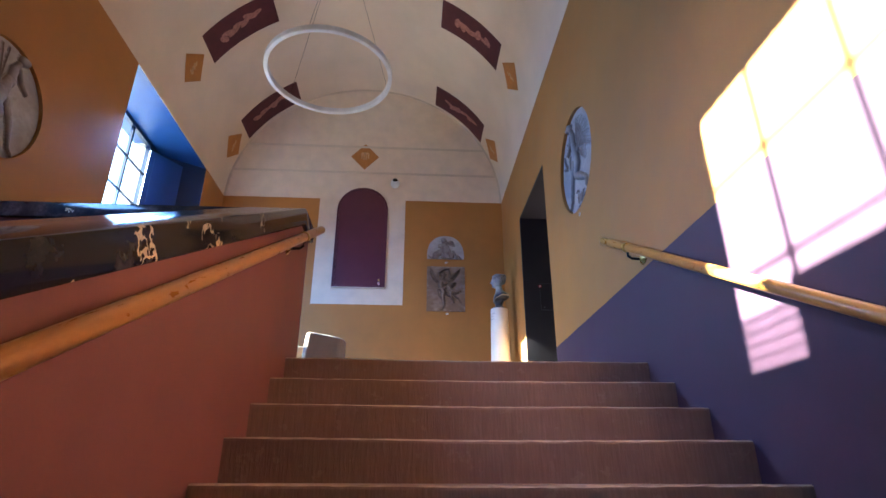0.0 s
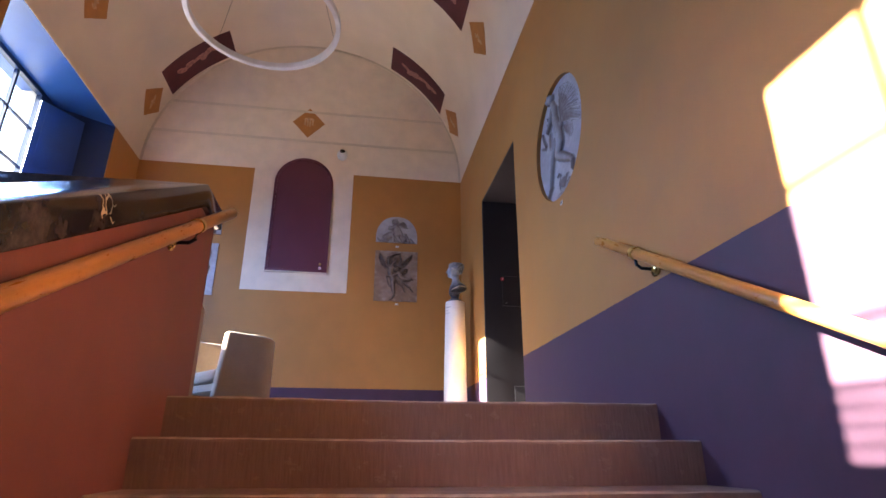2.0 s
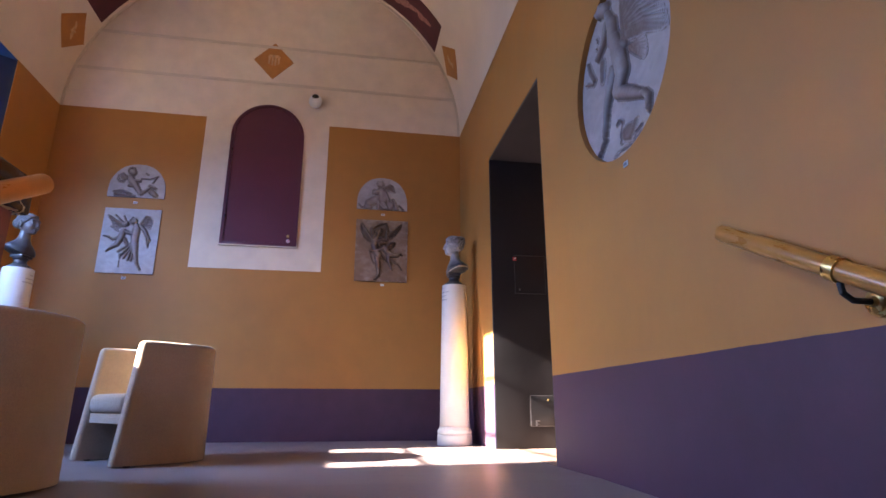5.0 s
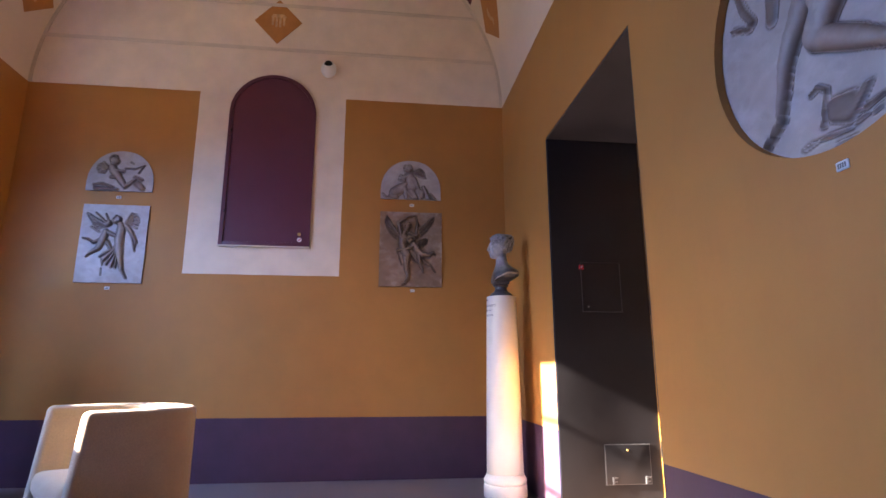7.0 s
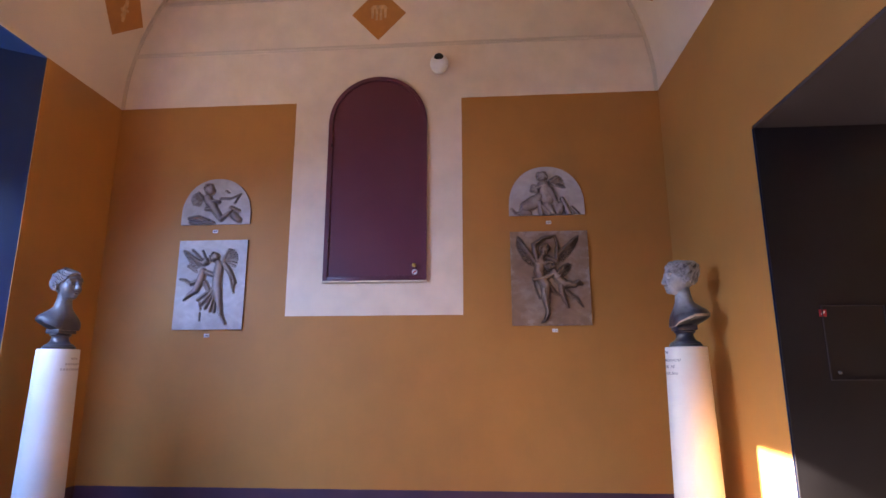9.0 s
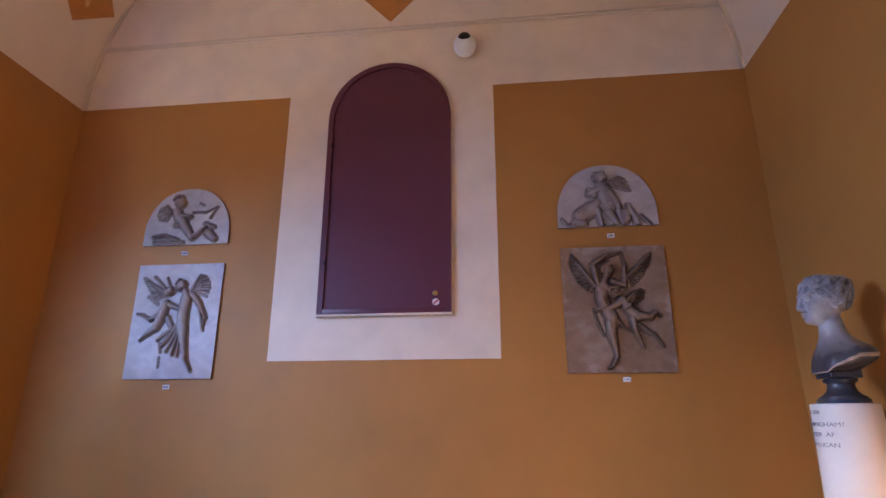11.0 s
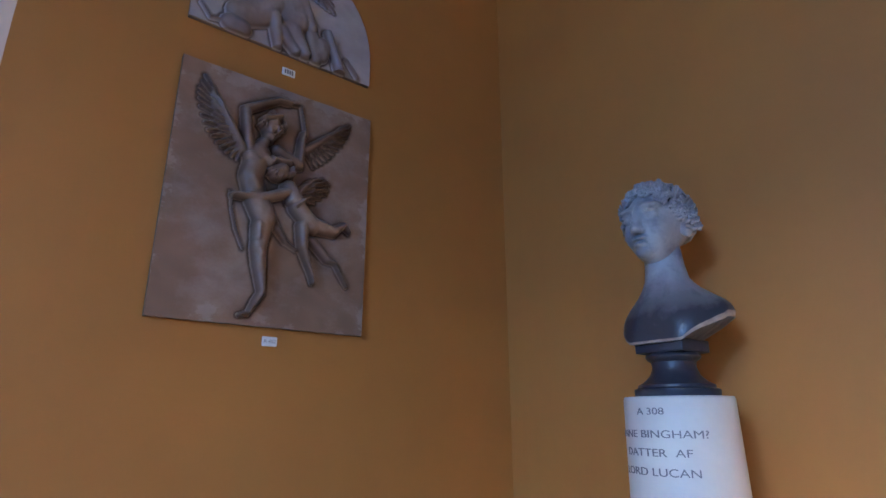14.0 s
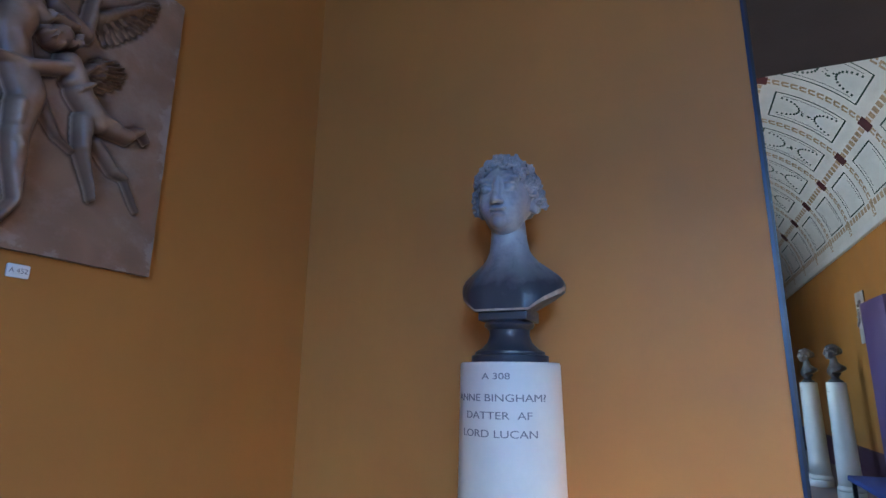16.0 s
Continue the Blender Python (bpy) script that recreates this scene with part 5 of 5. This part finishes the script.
def head_field(p, kind):
    """Distance field of a carved head whose face looks along +x."""
    f = ellipsoid(p, (-0.014, 0, 0.432), (0.088, 0.072, 0.070))
    f = blend(f, ellipsoid(p, (0.016, 0, 0.403), (0.070, 0.054, 0.080)), 0.02)
    f = blend(f, ellipsoid(p, (0.034, 0, 0.362), (0.044, 0.038, 0.032)), 0.02)
    f = blend(f, ellipsoid(p, (0.069, 0, 0.345), (0.017, 0.019, 0.015)), 0.014)
    for s in (-1, 1):
        f = blend(f, ellipsoid(p, (0.050, s * 0.034, 0.389), (0.026, 0.020, 0.024)), 0.02)
        f = blend(f, ellipsoid(p, (0.071, s * 0.028, 0.439), (0.015, 0.024, 0.008)), 0.012)
        f = -blend(-f, ellipsoid(p, (0.097, s * 0.031, 0.420), (0.029, 0.021, 0.016)), 0.007)
        f = blend(f, ellipsoid(p, (0.069, s * 0.0290, 0.419), (0.0140, 0.0165, 0.0112)), 0.003)
        f = blend(f, ellipsoid(p, (0.075, s * 0.0290, 0.4275), (0.0115, 0.0180, 0.0034)), 0.003)
        f = blend(f, ellipsoid(p, (0.091, s * 0.0095, 0.3865), (0.0085, 0.0075, 0.0070)), 0.007)
        ear = ellipsoid(p, (-0.010, s * 0.070, 0.402), (0.017, 0.012, 0.028))
        ear = -blend(-ear, ellipsoid(p, (-0.006, s * 0.083, 0.405), (0.009, 0.010, 0.016)), 0.004)
        f = blend(f, ear, 0.005)
    for k in range(5):
        t = k / 4
        f = blend(f, ellipsoid(p, (0.080 + 0.021 * t, 0, 0.434 - 0.044 * t), (0.0100, 0.0080 + 0.0038 * t, 0.0100)), 0.008)
    f = blend(f, ellipsoid(p, (0.084, 0, 0.3695), (0.0115, 0.0200, 0.0056)), 0.005)
    f = blend(f, ellipsoid(p, (0.082, 0, 0.3575), (0.0115, 0.0165, 0.0062)), 0.005)
    f = -blend(-f, ellipsoid(p, (0.098, 0, 0.3634), (0.0150, 0.0220, 0.0022)), 0.003)
    if kind == "curls":
        f = blend(f, ellipsoid(p, (-0.074, 0, 0.458), (0.036, 0.045, 0.040)), 0.02)
    else:
        f = blend(f, ellipsoid(p, (-0.096, 0, 0.425), (0.034, 0.040, 0.040)), 0.015)
    return f


HAIRLINE = ([0.0, 0.55, 0.95, 1.35, 1.75, 2.2, math.pi], [0.62, 0.46, 0.06, -0.18, -0.34, -0.50, -0.55])


def curl_locks(bm, eye, reach):
    """Carved locks: wavy strands that sweep back from the brow and end in tight spiral curls round the face."""
    rnd = random.Random(12)
    layer = bm.verts.layers.float["hollow_shade"]
    nv, nu = reach.shape

    def surface(a, e, lift):
        i = int((a + math.pi) / (2 * math.pi) * nu) % nu
        j = min(nv - 1, max(0, int((math.pi / 2 - e) / math.pi * nv)))
        r = float(reach[j, i]) + lift
        q = eye + r * np.array((math.cos(e) * math.cos(a), math.cos(e) * math.sin(a), math.sin(e)))
        return Vector((q[0], q[1], 0.516 - (0.505 - q[2]) * 1.13))

    def strand(points, r0, r1):
        rings = []
        for k, p in enumerate(points):
            d = (points[min(k + 1, len(points) - 1)] - points[max(k - 1, 0)]).normalized()
            side = d.cross(Vector((0.3, 0.2, 1.0))).normalized()
            up = side.cross(d)
            r = r0 + (r1 - r0) * k / (len(points) - 1)
            r *= 0.75 + 0.25 * math.sin(math.pi * min(1.0, 0.15 + k / len(points)))
            ring = [bm.verts.new(p + r * (math.cos(q * math.pi / 4) * side + math.sin(q * math.pi / 4) * up)) for q in range(8)]
            for v in ring:
                v[layer] = 0.05
            rings.append(ring)
        for a, b in zip(rings, rings[1:]):
            for q in range(8):
                bm.faces.new((a[q], a[(q + 1) % 8], b[(q + 1) % 8], b[q]))
        bm.faces.new(rings[0][::-1])
        bm.faces.new(rings[-1])

    # spiral curls in rows behind the hairline
    for row, (back, count, size) in enumerate(((0.10, 27, 0.092), (0.25, 23, 0.092), (0.42, 17, 0.09))):
        for k in range(count):
            a = (k + 0.5 * (row % 2) + rnd.uniform(-0.2, 0.2)) / (count - 1) * 3.9 - 1.95
            e = float(np.interp(abs(a), *HAIRLINE)) + back + rnd.uniform(-0.04, 0.04)
            if e > 1.35:
                continue
            turn, way = rnd.uniform(0, 6.28), rnd.choice((-1, 1))
            size_k = size * rnd.uniform(0.8, 1.15)
            pts = []
            for q in range(17):
                t = q / 16
                ang, rad = turn + way * t * 8.6, size_k * (1.0 - 0.80 * t)
                pts.append(surface(a + rad * math.cos(ang) / max(0.35, math.cos(e)), e + rad * math.sin(ang), 0.002 + 0.009 * t))
            strand(pts, 0.0058, 0.0038)
    # long strands over the crown, gathered towards the knot at the back
    for k in range(46):
        a0 = rnd.uniform(-2.3, 2.3)
        e0 = float(np.interp(abs(a0), *HAIRLINE)) + rnd.uniform(0.30, 0.55)
        p0 = np.array((math.cos(e0) * math.cos(a0), math.cos(e0) * math.sin(a0), math.sin(e0)))
        p1 = np.array((-0.72, rnd.uniform(-0.25, 0.25), 0.66))
        pts = []
        for q in range(14):
            t = q / 13
            d = p0 * (1 - t) + p1 * t + np.array((0, 0.05 * math.sin(9 * t + k), 0.03 * math.cos(8 * t + k)))
            d /= np.linalg.norm(d)
            pts.append(surface(math.atan2(d[1], d[0]), math.asin(d[2]), 0.0015))
        strand(pts, 0.0046, 0.0036)


def head_mesh(bm, kind):
    nu, nv = 340, 240
    rng = np.random.default_rng(7 if kind == "curls" else 9)
    U, V = np.meshgrid(np.linspace(-math.pi, math.pi, nu, endpoint=False), np.linspace(0.02, math.pi - 0.02, nv))
    D = np.stack([np.sin(V) * np.cos(U), np.sin(V) * np.sin(U), np.cos(V)], -1)
    eye = np.array((-0.005, 0.0, 0.415))
    r_out = np.full(U.shape, 0.02)
    last = None
    done = np.zeros(U.shape, bool)
    for r in np.linspace(0.15, 0.02, 66):
        f = head_field(eye + D * r, kind)
        if last is not None:
            hit = (f < 0) & ~done
            r_out[hit] = r + (0.13 / 65) * (-f[hit]) / np.maximum(last[hit] - f[hit], 1e-9)
            done |= hit
        last = f
    # hair
    az, el = np.abs(U), math.pi / 2 - V
    line = np.interp(az, *HAIRLINE)
    mask = np.clip((el - line) / 0.10, 0, 1)
    mask = mask * mask * (3 - 2 * mask)
    hair = np.zeros(U.shape)
    if kind == "curls":
        for k in range(300):
            a, e = rng.uniform(-math.pi, math.pi), math.asin(rng.uniform(-0.55, 1.0))
            edge = np.interp(abs(a), *HAIRLINE)
            if e < edge - 0.02:
                continue
            c = np.array((math.cos(e) * math.cos(a), math.cos(e) * math.sin(a), math.sin(e)))
            size = rng.uniform(0.095, 0.15)
            d = np.arccos(np.clip(D @ c, -1, 1)) / size
            side = rng.standard_normal(3)
            twist = np.arctan2(D @ np.cross(c, side), D @ side)
            bump = np.exp(-d * d * 1.0) * (0.70 + 0.30 * np.cos(7.0 * d + twist))
            hair = np.maximum(hair, bump)
        band = np.abs(D @ np.array((-0.55, 0, 0.83)) - 0.52)
        r_out = r_out + mask * (0.003 + 0.009 * hair) + 0.007 * np.exp(-(band / 0.055) ** 2) * (el > 0.1) * (np.cos(U) > -0.5)
    else:
        waves = 0.5 + 0.5 * np.cos(46 * (D @ np.array((0.5, 0, 0.86))) + 3 * np.sin(5 * U))
        r_out = r_out + mask * (0.005 + 0.004 * waves)
        for level in (0.30, 0.62, 0.86):
            band = np.abs(D @ np.array((0.34, 0, 0.94)) - level)
            r_out = r_out + 0.007 * np.exp(-(band / 0.035) ** 2) * mask
    if kind == "curls":
        curl_locks(bm, eye, r_out)
    P = eye + D * r_out[..., None]
    P[..., 2] = 0.516 - (0.505 - P[..., 2]) * 1.13
    rows = [[bm.verts.new(P[j, i]) for i in range(nu)] for j in range(nv)]
    # Low spots of the hair carry the painted shade.
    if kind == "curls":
        layer = bm.verts.layers.float["hollow_shade"]
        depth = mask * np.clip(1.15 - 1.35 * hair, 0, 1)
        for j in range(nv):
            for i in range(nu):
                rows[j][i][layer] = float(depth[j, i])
    for j in range(nv - 1):
        for i in range(nu):
            bm.faces.new((rows[j][i], rows[j + 1][i], rows[j + 1][(i + 1) % nu], rows[j][(i + 1) % nu]))
    bm.faces.new(rows[0])
    bm.faces.new(rows[-1][::-1])


def bust_mesh(kind):
    """A carved head, neck and cut-off shoulders over a block and a turned socle."""
    bm = bmesh.new()
    bm.verts.layers.float.new("hollow_shade")
    head_mesh(bm, kind)
    turned(bm, [(0.090, 0.0), (0.092, 0.004), (0.092, 0.016), (0.084, 0.020), (0.083, 0.026), (0.068, 0.034), (0.054, 0.048), (0.048, 0.066), (0.049, 0.078), (0.058, 0.084), (0.061, 0.090), (0.058, 0.096), (0.052, 0.100)], 44)
    box(bm, -0.058, 0.058, -0.060, 0.060, 0.098, 0.126, bevel=0.003)
    n = 72
    rings = [[(cx + rx * math.cos(2 * math.pi * k / n), ry * math.sin(2 * math.pi * k / n), z) for k in range(n)] for z, cx, rx, ry in ((0.385, -0.004, 0.041, 0.041), (0.345, -0.006, 0.043, 0.043), (0.305, -0.010, 0.046, 0.046))]
    rnd = random.Random(3)
    edge = []
    turns = [2 * math.pi * k / n for k in range(n)]
    cut = [min(0.082 / max(math.cos(a), 0.01), 0.110 / max(0.509 * math.cos(a) + 0.861 * abs(math.sin(a)), 0.01), 0.138) for a in turns]
    for k, a in enumerate(turns):
        back = (1 - math.cos(a)) / 2
        reach = sum(cut[(k + d) % n] for d in (-3, -2, -1, 0, 1, 2, 3)) / 7 + 0.0006 * rnd.uniform(-1, 1)
        x, y = reach * math.cos(a), reach * math.sin(a)
        rise = min(1.0, max(0.0, (abs(y) - 0.066) / 0.062)) if x > -0.01 else 1.0
        edge.append((x - 0.012, y, 0.124 + 0.054 * rise + 0.014 * back * (x < 0)))
    for q, drop in ((0.05, 0.09), (0.16, 0.24), (0.30, 0.37), (0.46, 0.48), (0.62, 0.585), (0.78, 0.69), (0.90, 0.79), (0.97, 0.89), (1.0, 1.0)):
        ring = []
        for k in range(n):
            a = 2 * math.pi * k / n
            x, y, z = edge[k]
            swell = 0.010 * math.sin(math.pi * q) * max(0.0, math.cos(a))
            ring.append(((1 - q) * (-0.012 + 0.047 * math.cos(a)) + q * x + swell, (1 - q) * 0.047 * math.sin(a) + q * y, 0.285 + (z - 0.285) * drop))
        rings.append(ring)
    raw = len(rings) - 1
    for grow, fall in ((0.985, 0.013), (0.80, 0.010), (0.42, 0.010)):
        rings.append([(x * grow, y * grow, max(0.118, 0.118 + (z - 0.118) * grow ** 2 - fall * (0.45 + 9.0 * (z - 0.128)))) for x, y, z in edge])
    rows = [[bm.verts.new(c) for c in ring] for ring in rings]
    for j, (a, b) in enumerate(zip(rows, rows[1:])):
        for k in range(n):
            bm.faces.new((a[k], b[k], b[(k + 1) % n], a[(k + 1) % n])).material_index = int(j == raw)
    bm.faces.new(rows[-1][::-1])
    bmesh.ops.recalc_face_normals(bm, faces=bm.faces[:])
    return bm


def bust(kind, m, material, label, group="busts"):
    ob = new("bust", mesh_of("bust", bust_mesh(kind), material, 50))
    ob.data.materials.append(M_RAW if kind == "curls" else material)
    ob.matrix_world = m
    return tagged(ob, label, "bust", group)


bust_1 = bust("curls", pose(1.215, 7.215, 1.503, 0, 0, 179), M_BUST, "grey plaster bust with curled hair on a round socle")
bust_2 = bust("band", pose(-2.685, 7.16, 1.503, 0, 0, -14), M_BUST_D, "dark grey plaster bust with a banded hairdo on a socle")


# ---- armchairs ----
def armchair(m):
    """A low tub chair: thick curved shell, seat cushion and slim legs. It faces +x."""
    ch = thing("armchair", m, "beige wool tub armchair with a thick curved back", "armchair", "lounge armchairs")
    W, D, T, H = 0.375, 0.315, 0.085, 0.735

    def shell(off):
        pts = [(D, -W + off), (-D + 0.30, -W + off)]
        for k in range(1, 24):
            a = -math.pi / 2 - math.pi * k / 24
            pts.append((-D + 0.30 + (0.30 - off) * math.cos(a), (W - off) * math.sin(a)))
        pts += [(-D + 0.30, W - off), (D, W - off)]
        return pts
    out, inn = shell(0.0), shell(T)
    bm = prism(bmesh.new(), out + inn[::-1], "z", 0.008, H)
    edges = [e for e in bm.edges if abs(e.verts[0].co.z - e.verts[1].co.z) < 1e-5 and e.verts[0].co.z > 0.5] + [e for e in bm.edges if abs(e.verts[0].co.z - e.verts[1].co.z) > 0.5 and e.verts[0].co.x > D - 0.01]
    bmesh.ops.bevel(bm, geom=edges, offset=0.028, segments=4, profile=0.5, affect="EDGES")
    for v in bm.verts:
        if v.co.x > 0.15:
            v.co.x += (H - v.co.z) * 0.11 - 0.03
    part("shell", bm, M_WOOL, ch, "thick padded wool shell", 40)
    for k in range(5):
        a = math.pi / 2 + math.pi * (k + 1) / 6
        x, y = -D + 0.30 + (0.30 - T) * math.cos(a) + 0.002, (W - T - 0.002) * math.sin(a)
        part("seam", tube(bmesh.new(), [(x, y, 0.42), (x, y, H - 0.02)], 0.003, 6), M_WOOL, ch)
    bm = boxed(-D + 0.12, D + 0.015, -W + T + 0.004, W - T - 0.004, 0.30, 0.42, bevel=0.04)
    part("seat_cushion", bm, M_WOOL, ch, "rounded seat cushion", 50)
    part("seat_base", boxed(-D + 0.14, D - 0.01, -W + T + 0.004, W - T - 0.004, 0.24, 0.30), M_WOOL, ch)
    for x, y in ((D - 0.05, -W + T / 2), (D - 0.05, W - T / 2), (-D + 0.10, -0.15), (-D + 0.10, 0.15)):
        part("foot", turned(bmesh.new(), [(0.020, 0.0), (0.022, 0.012)], 12, x, y), M_IRON, ch)
    return ch


chair_1 = armchair(pose(-1.055, 6.01, 0, 0, 0, -141))
copy_thing(chair_1, pose(-1.36, 4.62, 0, 0, 0, 168))
copy_thing(chair_1, pose(-2.52, 6.28, 0, 0, 0, -20))

# ---- gallery beyond the doorway ----
GX0, GX1, GY0, GY1 = 2.15, 17.0, 4.26, 8.46
GC, GH = (GY0 + GY1) / 2, (GY1 - GY0) / 2
setting("floor_gallery", boxed(GX0, GX1, GY0, GY1, -0.3, 0.0), M_FLOOR, "dark stone gallery floor", "floor")
bm = boxed(GX0, GX1 + 0.3, GY0 - 0.3, GY0, -0.3, SPRING)
setting("wall_gallery_south", bm, M_WALL, "dim ochre gallery wall with plum dado", "wall")
# The openings are out of view, added to let light in.
bm = bmesh.new()
for x0, x1 in ((GX0, 4.7), (6.3, 8.7), (10.3, GX1 + 0.3)):
    box(bm, x0, x1, GY1, GY1 + 0.3, -0.3, SPRING)
for x0, x1 in ((4.7, 6.3), (8.7, 10.3)):
    box(bm, x0, x1, GY1, GY1 + 0.3, -0.3, 1.4)
    box(bm, x0, x1, GY1, GY1 + 0.3, 3.2, SPRING)
setting("wall_gallery_north", bm, M_WALL, "ochre gallery wall with two unseen window openings added for light", "wall")
garch = [(GC + GH * math.cos(math.pi * k / 40), SPRING + GH * 0.9 * math.sin(math.pi * k / 40)) for k in range(41)]
gouter = [(GC + (GH + 0.28) * math.cos(math.pi * k / 40), SPRING + (GH * 0.9 + 0.28) * math.sin(math.pi * k / 40)) for k in range(41)]
setting("ceiling_gallery", prism(bmesh.new(), garch + gouter[::-1], "x", GX0, GX1 + 0.3), M_VAULT2, "white gallery vault with painted ornament bands", "ceiling", 20)
setting("wall_gallery_east", prism(bmesh.new(), [(GY0, -0.3), (GY1, -0.3)] + garch, "x", GX1, GX1 + 0.3), M_WALL, "ochre gallery end wall", "wall")
setting("wall_gallery_west", prism(bmesh.new(), [(GY0, SPRING + 0.25), (GY1, SPRING + 0.25)] + garch[5:-5], "x", GX0 - 0.2, GX0), M_WALL, "ochre wall above the doorway", "wall")
setting("trim_gallery", boxed(GX0, GX1, GY0, GY0 + 0.06, SPRING - 0.06, SPRING + 0.06, bevel=0.01), M_VAULT2, "white cornice under the gallery vault", "moulding")


def gpoint(x, a, lift):
    return Vector((x, GC + (GH - lift) * math.cos(radians(a)), SPRING + (GH * 0.9 - lift) * math.sin(radians(a))))


def gband(bm, x0, x1, a0, a1, lift, n=16):
    low = [bm.verts.new(gpoint(x0, a0 + (a1 - a0) * k / n, lift)) for k in range(n + 1)]
    high = [bm.verts.new(gpoint(x1, a0 + (a1 - a0) * k / n, lift)) for k in range(n + 1)]
    for k in range(n):
        bm.faces.new((low[k], low[k + 1], high[k + 1], high[k]))


orn = tagged(new("ceiling_ornament"), "painted ornament of ochre chains, green lines and red squares", "mural", "", "structure")
chain, lines, squares = bmesh.new(), bmesh.new(), bmesh.new()
rnd = random.Random(4)
for x in [2.9 + 1.15 * k for k in range(12)]:
    for a in range(92, 178, 3):
        gband(chain, x - 0.06, x - 0.02, a, a + 2.3, 0.005, 2)
        gband(chain, x + 0.02, x + 0.06, a + 0.4, a + 2.7, 0.005, 2)
        gband(chain, x - 0.02, x + 0.02, a, a + 0.8, 0.005, 1)
    for a in (112, 150):
        gband(squares, x - 0.10, x + 0.10, a - 2.5, a + 2.5, 0.009, 2)
    for a0, a1 in ((118, 144), (154, 170)):
        for u0, u1, b0, b1 in ((0.22, 0.24, a0, a1), (0.92, 0.94, a0, a1), (0.22, 0.94, a0, a0 + 0.6), (0.22, 0.94, a1 - 0.6, a1), (0.30, 0.31, a0 + 3, a1 - 3), (0.85, 0.86, a0 + 3, a1 - 3)):
            gband(lines, x + u0, x + u1, b0, b1, 0.006, 6)
    for side in (-1, 1):
        for k in range(14):
            q0, q1 = k * math.pi / 14, (k + 1) * math.pi / 14
            u, a = x + 0.58 + 0.22 * math.cos((q0 + q1) / 2), 131 + side * (11 - 8 * math.sin((q0 + q1) / 2))
            gband(lines, u - 0.024, u + 0.024, a - 0.35, a + 0.35, 0.007, 1)
    for k in range(9):
        u, a = x + 0.58 + rnd.uniform(-0.06, 0.06), 131 + rnd.uniform(-2.2, 2.2)
        gband(lines, u, u + rnd.uniform(0.015, 0.04), a, a + rnd.uniform(0.3, 0.9), 0.008, 1)
for a in (112, 150, 172):
    x = 2.3
    while x < 16.8:
        gband(chain, x, x + 0.10, a - 1.2, a + 1.2, 0.006, 1)
        x += 0.14
for nm, b, mt in (("ochre_chain", chain, M_GOLD), ("green_line", lines, M_GREEN), ("red_square", squares, M_MURAL)):
    part(nm, b, mt, orn)

for x, y in ((9.3, 4.85), (10.3, 5.0)):
    copy_thing(p2, pose(x, y, 0, 0, 0, 90))
    b2 = bust_2.copy()
    scene.collection.objects.link(b2)
    b2.matrix_world = pose(x, y, 1.503, 0, 0, 100)
    tagged(b2, "dim plaster bust on a gallery pedestal", "bust", "gallery busts")
plaque("relief", pose(9.9, GY0, 2.45, 0, 0, 180), "rect", 0.42, 0.75, DANCERS, M_CAST_W, "small dim plaster relief on the gallery wall", "gallery reliefs")
scr = thing("partition", pose(8.2, 4.26, 0), "dim violet painted partition in the gallery", "partition")
part("panel", boxed(-0.45, 0.45, 0.0, 0.34, 0.0, 2.5, bevel=0.01), M_VIOLET, scr)
bn = thing("bench", pose(7.2, 4.95, 0), "low bench with a dark blue seat on thin legs", "bench")
part("seat", boxed(-0.8, 0.8, -0.2, 0.2, 0.40, 0.46, bevel=0.012), M_BENCH, bn)
for x in (-0.72, 0.72):
    for y in (-0.16, 0.16):
        part("leg", boxed(x - 0.02, x + 0.02, y - 0.02, y + 0.02, 0.0, 0.40), M_IRON, bn)

# ---- outside ----
# Out of view; kept pale so sun reflects up through the windows.
setting("ground", boxed(-400, 400, -400, 400, LOW - 0.6, LOW - 0.3), M_GROUND, "unseen pale grey cobbled ground, light enough to reflect sun into the windows", "ground")
# Added out of view to keep horizon light off the east wall.
backdrop = setting("backdrop", boxed(-62, -60, -150, 150, LOW - 0.3, 20.0), M_STONE, "unseen plain wall added far off to block the low sky", "backdrop")
